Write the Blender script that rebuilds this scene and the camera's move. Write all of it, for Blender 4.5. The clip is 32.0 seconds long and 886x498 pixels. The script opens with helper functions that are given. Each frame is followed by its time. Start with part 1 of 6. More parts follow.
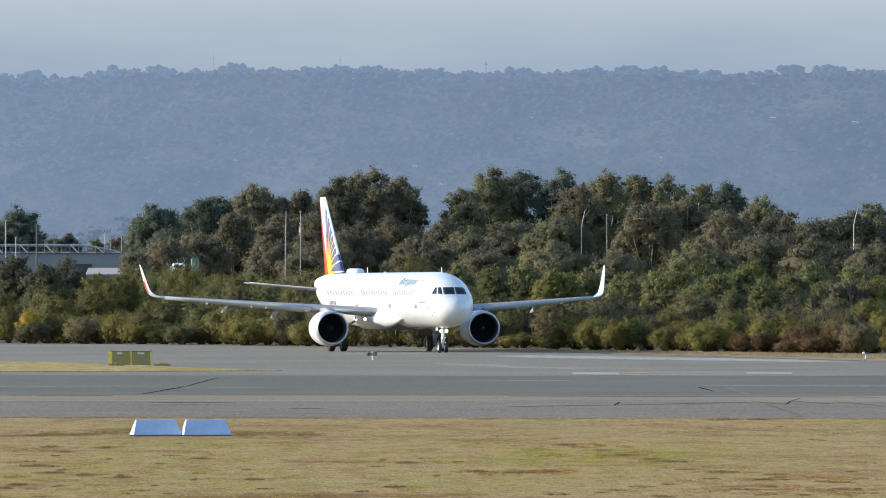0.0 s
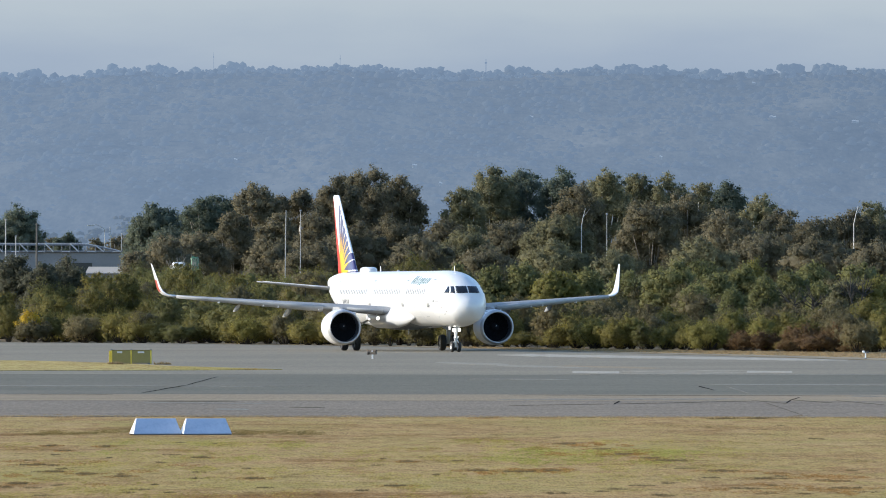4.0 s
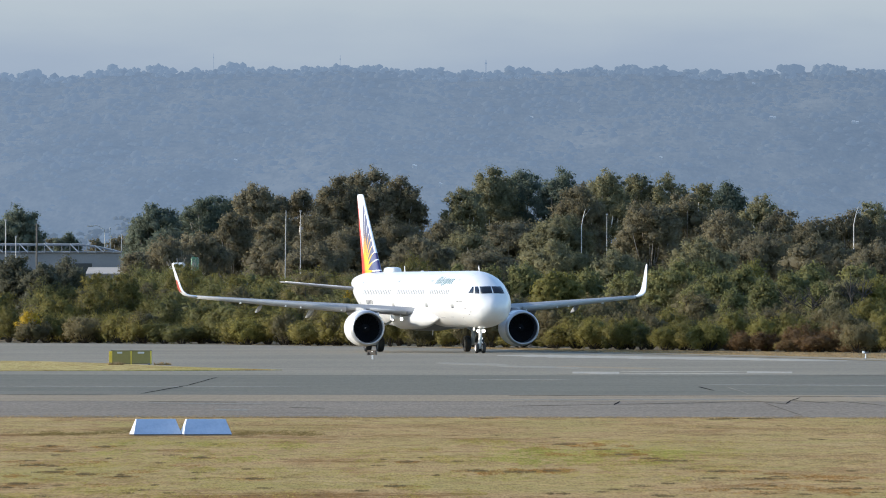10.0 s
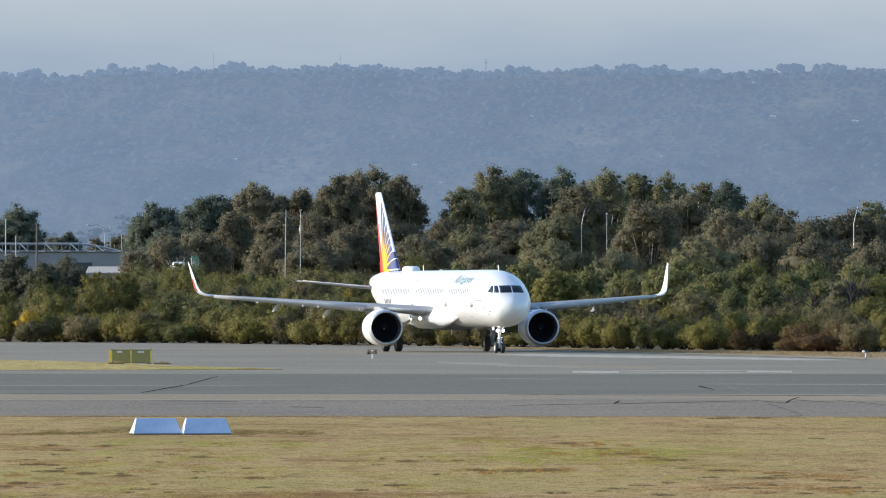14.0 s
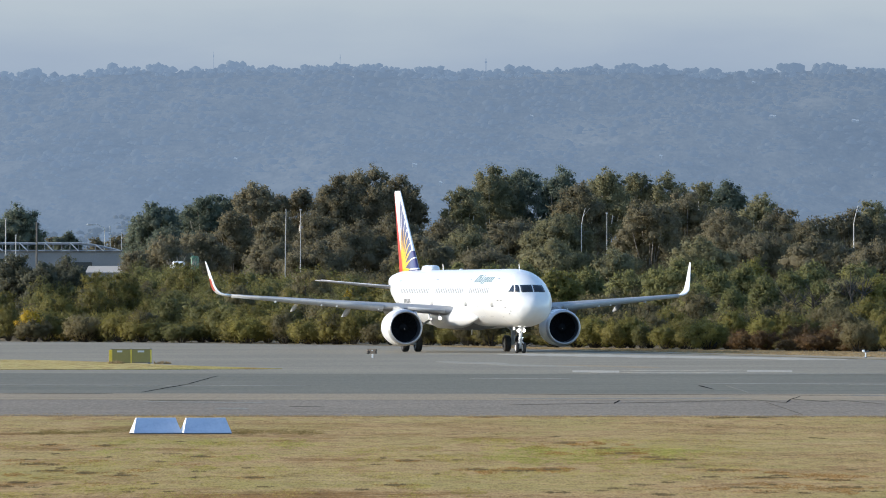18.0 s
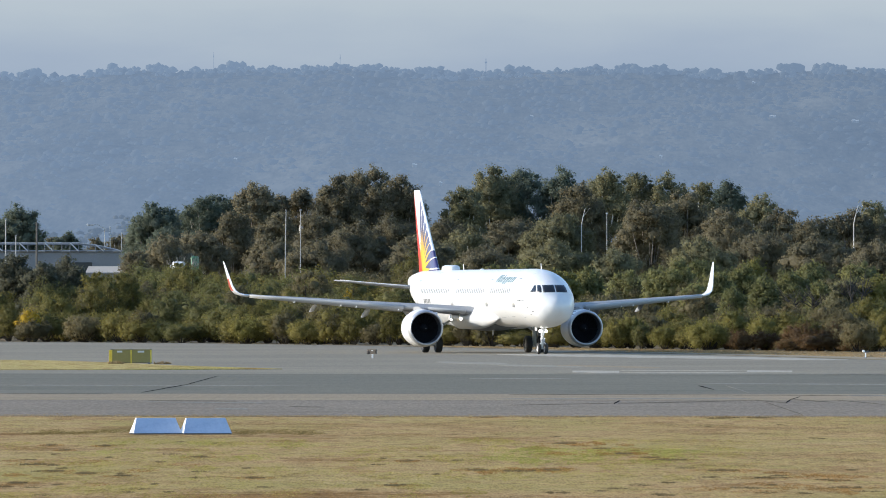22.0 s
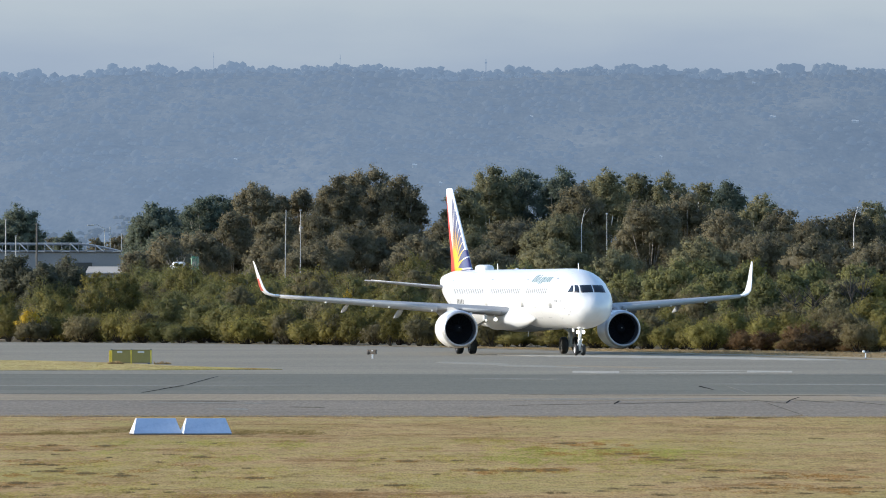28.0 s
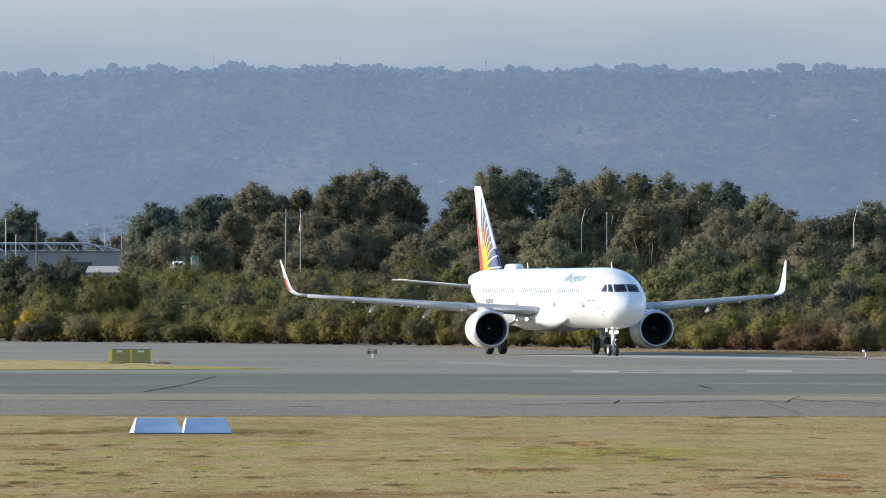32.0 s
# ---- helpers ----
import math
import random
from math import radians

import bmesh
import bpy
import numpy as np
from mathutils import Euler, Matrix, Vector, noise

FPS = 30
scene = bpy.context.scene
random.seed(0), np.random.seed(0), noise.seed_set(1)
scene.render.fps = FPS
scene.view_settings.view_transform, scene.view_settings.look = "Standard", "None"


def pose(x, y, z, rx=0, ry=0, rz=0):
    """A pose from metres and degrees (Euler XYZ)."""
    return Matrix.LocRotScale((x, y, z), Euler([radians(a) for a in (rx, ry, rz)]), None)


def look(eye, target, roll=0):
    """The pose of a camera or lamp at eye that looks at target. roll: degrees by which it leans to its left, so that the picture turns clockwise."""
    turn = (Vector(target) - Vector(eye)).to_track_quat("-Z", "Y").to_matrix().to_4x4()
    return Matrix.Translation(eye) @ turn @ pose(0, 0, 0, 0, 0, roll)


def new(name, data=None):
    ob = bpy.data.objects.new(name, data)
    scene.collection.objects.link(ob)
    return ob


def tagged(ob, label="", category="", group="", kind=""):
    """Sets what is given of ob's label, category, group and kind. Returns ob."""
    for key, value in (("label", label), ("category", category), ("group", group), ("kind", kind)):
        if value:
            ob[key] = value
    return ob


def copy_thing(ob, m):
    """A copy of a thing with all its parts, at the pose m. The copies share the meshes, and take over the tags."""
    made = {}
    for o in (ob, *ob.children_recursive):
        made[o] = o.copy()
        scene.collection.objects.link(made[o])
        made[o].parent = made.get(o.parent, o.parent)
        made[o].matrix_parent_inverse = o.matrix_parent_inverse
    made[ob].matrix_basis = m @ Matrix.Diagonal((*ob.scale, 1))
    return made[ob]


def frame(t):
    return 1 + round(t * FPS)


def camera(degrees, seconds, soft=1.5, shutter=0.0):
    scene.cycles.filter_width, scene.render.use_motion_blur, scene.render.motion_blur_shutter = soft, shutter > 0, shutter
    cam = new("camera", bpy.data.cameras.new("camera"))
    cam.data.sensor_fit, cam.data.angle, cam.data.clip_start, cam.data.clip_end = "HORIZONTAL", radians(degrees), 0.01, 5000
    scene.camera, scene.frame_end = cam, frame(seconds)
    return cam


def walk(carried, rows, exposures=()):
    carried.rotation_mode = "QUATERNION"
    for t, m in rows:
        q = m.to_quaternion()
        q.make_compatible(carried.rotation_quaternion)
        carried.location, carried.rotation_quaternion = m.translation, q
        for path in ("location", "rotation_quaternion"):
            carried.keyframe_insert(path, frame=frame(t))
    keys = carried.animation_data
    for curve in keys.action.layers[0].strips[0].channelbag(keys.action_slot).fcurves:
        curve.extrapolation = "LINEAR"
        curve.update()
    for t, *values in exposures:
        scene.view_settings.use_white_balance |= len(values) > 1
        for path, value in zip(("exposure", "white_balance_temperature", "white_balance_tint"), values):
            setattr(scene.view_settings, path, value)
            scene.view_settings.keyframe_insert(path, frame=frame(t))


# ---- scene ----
import itertools

# ---------------------------------------------------------------- camera
LENS = 6.19
EYE_Z = 3.93
PITCH = 0.336
cam = camera(LENS, 32.0, soft=1.0)
# a tripod that settles by a few thousandths of a degree
TILT = [(0, 3.0), (0.6, 2.1), (2, 1.8), (3, 1.2), (5, 1.0), (6, 1.4), (8, 1.7), (9, 2.1), (10, 1.9), (11, 1.4), (12, 1.7), (13, 0.7), (14, 0.5), (16.5, -0.2), (18, -0.3),
        (19, 0.2), (20, 0.6), (21, 0.5), (22.5, -0.2), (23, -0.4), (24, 0.5), (25.5, 0.4), (27.5, -0.3), (28, 0.6), (29, 0.6), (30, 0.6), (31, 0.4), (32, -0.3)]
walk(cam, [(t, pose(0, 0, EYE_Z, 90 + PITCH + d * 0.00395, 0, 0)) for t, d in TILT])

# ---------------------------------------------------------------- light
SUN_EL, SUN_AZ = 17.5, 274.0          # azimuth clockwise from +Y (the way the camera looks)
world = bpy.data.worlds.new("world")
scene.world = world
world.use_nodes = True
wn = world.node_tree
sky = wn.nodes.new("ShaderNodeTexSky")
sky.sky_type = "NISHITA"
sky.sun_disc = False
sky.sun_elevation = radians(SUN_EL)
sky.sun_rotation = radians(SUN_AZ)
sky.altitude = 20
sky.air_density, sky.dust_density, sky.ozone_density = 1.0, 0.6, 3.0
wn.links.new(sky.outputs[0], wn.nodes["Background"].inputs[0])
wn.nodes["Background"].inputs[1].default_value = 0.148
sun = new("sun", bpy.data.lights.new("sun", "SUN"))
sun.data.energy, sun.data.angle, sun.data.color = 2.5, radians(0.55), (1.0, 0.93, 0.82)
a, e = radians(SUN_AZ), radians(SUN_EL)
sun.matrix_world = look((0, 0, 60), (-math.sin(a) * math.cos(e), -math.cos(a) * math.cos(e), 60 - math.sin(e)))
scene.view_settings.exposure = 1.21


# ---------------------------------------------------------------- materials
def nodes_of(name):
    m = bpy.data.materials.new(name)
    m.use_nodes = True
    nt = m.node_tree
    return m, nt, nt.nodes["Principled BSDF"]


def noise_node(nt, vec, scale, detail=4, rough=0.6, stretch=None):
    n = nt.nodes.new("ShaderNodeTexNoise")
    n.inputs["Scale"].default_value, n.inputs["Detail"].default_value, n.inputs["Roughness"].default_value = scale, detail, rough
    if stretch:
        mp = nt.nodes.new("ShaderNodeMapping")
        mp.inputs["Scale"].default_value = stretch
        nt.links.new(vec, mp.inputs["Vector"])
        vec = mp.outputs[0]
    nt.links.new(vec, n.inputs["Vector"])
    return n.outputs["Fac"]


def ramp(nt, fac, stops):
    r = nt.nodes.new("ShaderNodeValToRGB")
    els = r.color_ramp.elements
    while len(els) < len(stops):
        els.new(0.5)
    for el, (p, c) in zip(els, stops):
        el.position, el.color = p, (*c, 1)
    nt.links.new(fac, r.inputs[0])
    return r.outputs[0]


def mixc(nt, fac, c1, c2, mode="MIX"):
    m = nt.nodes.new("ShaderNodeMix")
    m.data_type, m.blend_type = "RGBA", mode
    for sock, v in ((m.inputs[0], fac), (m.inputs[6], c1), (m.inputs[7], c2)):
        if isinstance(v, (int, float)):
            sock.default_value = v
        elif isinstance(v, tuple):
            sock.default_value = (*v, 1)
        else:
            nt.links.new(v, sock)
    return m.outputs[2]


def math_node(nt, op, x, y=None, z=None):
    n = nt.nodes.new("ShaderNodeMath")
    n.operation = op
    for i, v in enumerate((x, y, z)):
        if v is None:
            continue
        if isinstance(v, (int, float)):
            n.inputs[i].default_value = v
        else:
            nt.links.new(v, n.inputs[i])
    return n.outputs[0]


def bump(nt, fac, strength, dist, bsdf):
    b = nt.nodes.new("ShaderNodeBump")
    b.inputs["Strength"].default_value, b.inputs["Distance"].default_value = strength, dist
    nt.links.new(fac, b.inputs["Height"])
    nt.links.new(b.outputs[0], bsdf.inputs["Normal"])


def coords(nt):
    return nt.nodes.new("ShaderNodeTexCoord").outputs["Object"]


def surface(name, dark, light, scale=3.0, fine=25.0, rough=0.6, metal=0.0, bumps=0.2, dist=0.01, stretch=None, lo=0.3, hi=0.7):
    """Two colours mixed by a coarse and a fine noise, with a fine relief."""
    m, nt, b = nodes_of(name)
    v = coords(nt)
    n1, n2 = noise_node(nt, v, scale, 5, 0.6, stretch), noise_node(nt, v, fine, 3, 0.6, stretch)
    f = math_node(nt, "ADD", math_node(nt, "MULTIPLY", n1, 0.65), math_node(nt, "MULTIPLY", n2, 0.35))
    nt.links.new(ramp(nt, f, [(lo, dark), (hi, light)]), b.inputs["Base Color"])
    b.inputs["Roughness"].default_value, b.inputs["Metallic"].default_value = rough, metal
    if bumps:
        bump(nt, n2, bumps, dist, b)
    return m


def plain(name, col, rough=0.5, metal=0.0, spread=0.08):
    return surface(name, tuple(c * (1 - spread) for c in col), tuple(min(1, c * (1 + spread)) for c in col), 1.5, 18, rough, metal, 0.0)


def glow(name, col, strength):
    m, nt, b = nodes_of(name)
    b.inputs["Emission Color"].default_value = (*col, 1)
    b.inputs["Emission Strength"].default_value = strength
    return m


def leaf(name, dark, mid, light, patch=0.35):
    """Foliage: colour by leaf, by plant and by patches in the crown, with a waxy gloss."""
    m, nt, b = nodes_of(name)
    isl = nt.nodes.new("ShaderNodeNewGeometry").outputs["Random Per Island"]
    obr = nt.nodes.new("ShaderNodeObjectInfo").outputs["Random"]
    v = coords(nt)
    fine = noise_node(nt, v, 6.0, 3, 0.75)
    f = math_node(nt, "ADD", math_node(nt, "MULTIPLY", isl, 0.15), math_node(nt, "MULTIPLY_ADD", obr, 0.26, -0.05))
    f = math_node(nt, "ADD", f, math_node(nt, "MULTIPLY", noise_node(nt, v, patch, 3), 0.38))
    f = math_node(nt, "ADD", f, math_node(nt, "MULTIPLY", fine, 0.38))
    col = ramp(nt, f, [(0.2, dark), (0.5, mid), (0.85, light)])
    nt.links.new(col, b.inputs["Base Color"])
    b.inputs["Roughness"].default_value = 0.6
    b.inputs["Specular IOR Level"].default_value = 0.28
    bump(nt, fine, 0.8, 0.25, b)
    tr = nt.nodes.new("ShaderNodeBsdfTranslucent")
    nt.links.new(col, tr.inputs["Color"])
    mx = nt.nodes.new("ShaderNodeMixShader")
    mx.inputs[0].default_value = 0.48
    nt.links.new(b.outputs[0], mx.inputs[1])
    nt.links.new(tr.outputs[0], mx.inputs[2])
    nt.links.new(mx.outputs[0], nt.nodes["Material Output"].inputs["Surface"])
    return m


def grass_material(name, cols, s1, s2, patches=False):
    m, nt, b = nodes_of(name)
    v = coords(nt)
    n1 = noise_node(nt, v, s1, 5, 0.6, (1.0, 0.6, 1.0))
    n2 = noise_node(nt, v, s2, 5, 0.7, (1.0, 0.4, 1.0))
    n3 = noise_node(nt, v, 0.045, 3, 0.5, (1.0, 0.8, 1.0))
    f = math_node(nt, "ADD", math_node(nt, "MULTIPLY", n1, 0.46), math_node(nt, "MULTIPLY", n2, 0.28))
    f = math_node(nt, "ADD", f, math_node(nt, "MULTIPLY", n3, 0.26))
    n4 = noise_node(nt, v, 5.0, 4, 0.7, (1.0, 0.15, 1.0))
    n5 = noise_node(nt, v, 1.1, 4, 0.65, (1.0, 0.28, 1.0))
    tone = ramp(nt, math_node(nt, "ADD", math_node(nt, "MULTIPLY", n4, 0.55), math_node(nt, "MULTIPLY", n5, 0.45)), [(0.36, (0.62, 0.58, 0.52)), (0.5, (1.0, 0.99, 0.97)), (0.64, (1.24, 1.24, 1.26))])
    n6 = noise_node(nt, v, 20.0, 3, 0.7, (1.0, 0.045, 1.0))
    fleck = ramp(nt, n6, [(0.34, (0.70, 0.68, 0.64)), (0.5, (1.0, 1.0, 1.0)), (0.66, (1.22, 1.2, 1.16))])
    col = mixc(nt, 1.0, mixc(nt, 1.0, ramp(nt, f, cols), tone, "MULTIPLY"), fleck, "MULTIPLY")
    if patches:
        # dead rusty streaks and greener swards
        r1 = noise_node(nt, v, 0.62, 5, 0.62, (1.0, 0.16, 1.0))
        dead = math_node(nt, "MULTIPLY", ramp(nt, r1, [(0.56, (0, 0, 0)), (0.66, (1, 1, 1))]), 0.75)
        col = mixc(nt, dead, col, mixc(nt, 1.0, (0.27, 0.155, 0.062), fleck, "MULTIPLY"))
        r2 = noise_node(nt, v, 0.17, 4, 0.55, (1.0, 0.32, 7.0))
        lush = math_node(nt, "MULTIPLY", ramp(nt, r2, [(0.50, (0, 0, 0)), (0.64, (1, 1, 1))]), 0.36)
        col = mixc(nt, lush, col, mixc(nt, 1.0, (0.285, 0.245, 0.070), fleck, "MULTIPLY"))
    nt.links.new(col, b.inputs["Base Color"])
    b.inputs["Roughness"].default_value = 0.95
    b.inputs["Specular IOR Level"].default_value = 0.05
    bump(nt, n2, 0.35, 0.04, b)
    return m


GRASS = grass_material("dry_grass", [(0.410, (0.227, 0.124, 0.040)), (0.445, (0.314, 0.199, 0.084)), (0.475, (0.368, 0.241, 0.106)), (0.510, (0.378, 0.254, 0.106)), (0.545, (0.323, 0.239, 0.082)), (0.590, (0.382, 0.262, 0.118))], 0.2, 2.4, True)
BLADE = grass_material("grass_blades", [(0.410, (0.251, 0.138, 0.044)), (0.445, (0.333, 0.212, 0.090)), (0.475, (0.385, 0.252, 0.110)), (0.510, (0.395, 0.266, 0.111)), (0.545, (0.338, 0.250, 0.086)), (0.590, (0.398, 0.274, 0.124))], 0.2, 2.4, True)
GREEN_BLADE = grass_material("green_grass_blades", [(0.40, (0.262, 0.262, 0.065)), (0.6, (0.346, 0.328, 0.086))], 0.3, 2.4)
BROWN_BLADE = grass_material("dry_brown_grass", [(0.40, (0.235, 0.165, 0.085)), (0.6, (0.315, 0.228, 0.122))], 0.3, 2.4)
YELLOW_BLADE = grass_material("yellow_grass_blades", [(0.40, (0.302, 0.252, 0.070)), (0.6, (0.380, 0.316, 0.094))], 0.3, 2.4)
WORN_BLADE = grass_material("worn_dark_grass", [(0.40, (0.156, 0.115, 0.044)), (0.6, (0.230, 0.175, 0.069))], 0.3, 2.4)
RUST_BLADE = grass_material("rusty_dead_grass", [(0.40, (0.241, 0.122, 0.039)), (0.6, (0.334, 0.190, 0.070))], 0.3, 2.4)
WEED = plain("dead_brown_weeds", (0.165, 0.115, 0.052), 0.95, 0, 0.35)
VERGE = grass_material("verge_grass", [(0.40, (0.354, 0.253, 0.101)), (0.5, (0.431, 0.330, 0.136)), (0.60, (0.411, 0.334, 0.121))], 0.3, 3.0, True)
STRAW = grass_material("straw_grass", [(0.35, (0.241, 0.168, 0.088)), (0.5, (0.338, 0.244, 0.133)), (0.65, (0.405, 0.297, 0.165))], 0.3, 3.0)
SCRUB_SOIL = surface("scrub_soil", (0.168, 0.127, 0.070), (0.316, 0.240, 0.134), 0.25, 3.0, 0.95, 0, 0.4, 0.05)


def asphalt(name, dark, light, streak=(0.03, 0.55, 1), fine=3.0, grain=0.3):
    m, nt, b = nodes_of(name)
    v = coords(nt)
    n1 = noise_node(nt, v, 1.0, 5, 0.6, streak)
    n2 = noise_node(nt, v, fine, 4, 0.75, (1.0, 0.07, 1))
    n3 = noise_node(nt, v, 0.06, 4, 0.6, (1, 0.6, 1))
    f = math_node(nt, "ADD", math_node(nt, "MULTIPLY", n1, 0.7 - grain), math_node(nt, "MULTIPLY", n2, grain))
    f = math_node(nt, "ADD", f, math_node(nt, "MULTIPLY", n3, 0.3))
    n4 = noise_node(nt, v, fine * 4.5, 3, 0.75, (1.0, 0.02, 1))
    fleck = ramp(nt, n4, [(0.3, (0.86, 0.86, 0.87)), (0.5, (1.0, 1.0, 1.0)), (0.7, (1.13, 1.12, 1.10))])
    nt.links.new(mixc(nt, 1.0, ramp(nt, f, [(0.38, dark), (0.62, light)]), fleck, "MULTIPLY"), b.inputs["Base Color"])
    b.inputs["Roughness"].default_value = 0.9
    b.inputs["Specular IOR Level"].default_value = 0.2
    bump(nt, n2, 0.35, 0.01, b)
    return m


ASPHALT_PALE = asphalt("weathered_asphalt", (0.170, 0.143, 0.101), (0.258, 0.218, 0.153))
ASPHALT_DARK = asphalt("grey_asphalt", (0.106, 0.096, 0.068), (0.163, 0.144, 0.102))
ASPHALT_BEIGE = asphalt("dusty_asphalt", (0.216, 0.163, 0.099), (0.298, 0.225, 0.140))
ASPHALT_ROUGH = asphalt("gravelly_asphalt", (0.129, 0.099, 0.070), (0.265, 0.209, 0.146), (0.1, 0.4, 1), 7.0, 0.55)
CONCRETE = asphalt("pale_concrete", (0.285, 0.254, 0.200), (0.395, 0.350, 0.277), grain=0.4)
LINE = asphalt("worn_line_paint", (0.140, 0.126, 0.098), (0.262, 0.232, 0.180), (0.35, 0.55, 1), 3.0, 0.4)
SEAL = plain("old_joint_seal", (0.098, 0.088, 0.072), 0.9)
TAR = plain("crack_tar", (0.02, 0.019, 0.018), 0.9)
for dull in (SEAL, TAR):
    dull.node_tree.nodes["Principled BSDF"].inputs["Specular IOR Level"].default_value = 0.0
CONCRETE_WORN = asphalt("worn_concrete", (0.203, 0.178, 0.136), (0.310, 0.273, 0.209), (0.2, 0.55, 1))

WHITE = surface("white_aircraft_paint", (0.60, 0.605, 0.605), (0.68, 0.68, 0.68), 0.45, 3.5, 0.28, 0, 0.015, 0.004)
WING_GREY = surface("grey_wing_paint", (0.24, 0.245, 0.25), (0.31, 0.315, 0.32), 1.2, 9, 0.75, 0, 0.02)
SLAT_GREY = surface("pale_slat_paint", (0.33, 0.335, 0.34), (0.40, 0.405, 0.41), 1.2, 9, 0.75, 0, 0.02)
BARE = surface("bare_alloy", (0.55, 0.55, 0.56), (0.68, 0.68, 0.69), 2, 14, 0.32, 0.85, 0.02)
FAIR_GREY = surface("grey_fairing_paint", (0.50, 0.51, 0.52), (0.58, 0.59, 0.6), 1, 8, 0.4, 0, 0.02)
RED = plain("red_livery", (0.45, 0.055, 0.025), 0.35)
TEAL = plain("blue_letter_paint", (0.07, 0.15, 0.155), 0.5)
GREY_MARK = plain("grey_marking", (0.06, 0.065, 0.08), 0.5)
REG_GREY = plain("registration_grey", (0.10, 0.105, 0.115), 0.5)
SEAM = plain("seam_grey", (0.42, 0.43, 0.45), 0.5)
JOINT = plain("hull_joint_grey", (0.56, 0.57, 0.58), 0.5)
WINDOW_DARK = plain("dark_glass", (0.012, 0.014, 0.018), 0.25)
CABIN_GLASS = plain("cabin_window_glass", (0.135, 0.145, 0.16), 0.5)
TYRE = surface("tyre_rubber", (0.012, 0.012, 0.013), (0.03, 0.03, 0.03), 4, 30, 0.75, 0, 0.1)
RIM = plain("wheel_alloy", (0.52, 0.52, 0.53), 0.4, 0.4)
RIM_DULL = plain("dull_wheel_alloy", (0.13, 0.13, 0.135), 0.6, 0.2)
STRUT = plain("gear_paint", (0.62, 0.63, 0.64), 0.4)
GEAR_DARK = plain("gear_bay_shadow_grey", (0.12, 0.12, 0.125), 0.6)
FAN = plain("fan_titanium", (0.013, 0.0145, 0.018), 0.95)
FAN.node_tree.nodes["Principled BSDF"].inputs["Specular IOR Level"].default_value = 0.03
DUCT = plain("inlet_liner", (0.05, 0.054, 0.065), 0.6)
HOT = plain("exhaust_metal", (0.20, 0.18, 0.165), 0.4, 0.9)
LANDING = glow("landing_light_lens", (1.0, 0.97, 0.9), 2.2)
LIP = surface("dull_inlet_lip", (0.42, 0.425, 0.44), (0.52, 0.525, 0.54), 2, 14, 0.45, 0.6, 0.02)

MARKER_WHITE = surface("weathered_white_paint", (0.70, 0.71, 0.72), (0.82, 0.82, 0.82), 3, 20, 0.55, 0, 0.1)
MARKER_BLUE = surface("weathered_pale_blue_face", (0.29, 0.37, 0.52), (0.46, 0.54, 0.67), 2.2, 16, 0.65, 0, 0.15)
YELLOW = surface("sign_yellow_paint", (0.48, 0.36, 0.03), (0.60, 0.46, 0.05), 3, 15, 0.5, 0, 0.05)
OLIVE = surface("faded_olive_panel", (0.20, 0.17, 0.05), (0.25, 0.21, 0.065), 1.5, 12, 0.55, 0, 0.05)
OLIVE_DARK = plain("dark_olive_frame", (0.13, 0.11, 0.035), 0.6)
BROWN = plain("sign_back_brown", (0.065, 0.046, 0.03), 0.6)
SIGN_FACE = plain("sign_face_dark_brown", (0.035, 0.027, 0.02), 0.6)
POLE = plain("galvanised_pole", (0.34, 0.34, 0.33), 0.55, 0.1)
POLE_DARK = plain("weathered_timber_pole", (0.095, 0.085, 0.075), 0.8)
BARK = surface("grey_bark", (0.16, 0.13, 0.10), (0.40, 0.36, 0.31), 2, 12, 0.85, 0, 0.3, 0.03, (1, 1, 0.3))
DARK_BARK = surface("dark_bark", (0.022, 0.019, 0.016), (0.05, 0.043, 0.036), 2, 12, 0.9, 0, 0.3, 0.03)
PALE_BARK = surface("pale_gum_bark", (0.42, 0.39, 0.35), (0.66, 0.63, 0.58), 2, 10, 0.8, 0, 0.2, 0.03)
SHED_WALL = surface("grey_cladding", (0.14, 0.148, 0.16), (0.19, 0.197, 0.21), 0.3, 4, 0.6, 0, 0.1)
TRUSS = plain("white_truss_steel", (0.42, 0.43, 0.45), 0.5)
ANNEXE_ROOF = surface("pale_tan_roof", (0.38, 0.32, 0.25), (0.48, 0.41, 0.33), 0.4, 5, 0.6, 0, 0.05)
DARK_PATCH = plain("dark_wall_patch", (0.03, 0.032, 0.0295), 0.6)
GREEN_PAINT = plain("bright_green_paint", (0.045, 0.14, 0.07), 0.45)

LEAF_GUM = leaf("gum_foliage", (0.117, 0.103, 0.061), (0.163, 0.142, 0.083), (0.246, 0.213, 0.127))
LEAF_GREEN = leaf("green_gum_foliage", (0.132, 0.127, 0.066), (0.194, 0.182, 0.094), (0.310, 0.285, 0.150))
LEAF_BUSH = leaf("dark_green_bush_foliage", (0.095, 0.097, 0.033), (0.144, 0.140, 0.047), (0.242, 0.228, 0.079))
LEAF_BROAD = leaf("broad_leaf_foliage", (0.104, 0.110, 0.042), (0.168, 0.168, 0.062), (0.305, 0.288, 0.108))
LEAF_DUSK = leaf("dusky_foliage", (0.070, 0.071, 0.044), (0.102, 0.102, 0.064), (0.185, 0.174, 0.112))
LEAF_PINE = leaf("dark_conifer_foliage", (0.074, 0.092, 0.062), (0.104, 0.127, 0.088), (0.190, 0.215, 0.155))
# dark bush green, also used to paint shaded gaps in the scrub
LEAF_SHADE = leaf("dark_shaded_bush_foliage", (0.088, 0.079, 0.038), (0.129, 0.114, 0.054), (0.205, 0.177, 0.087))
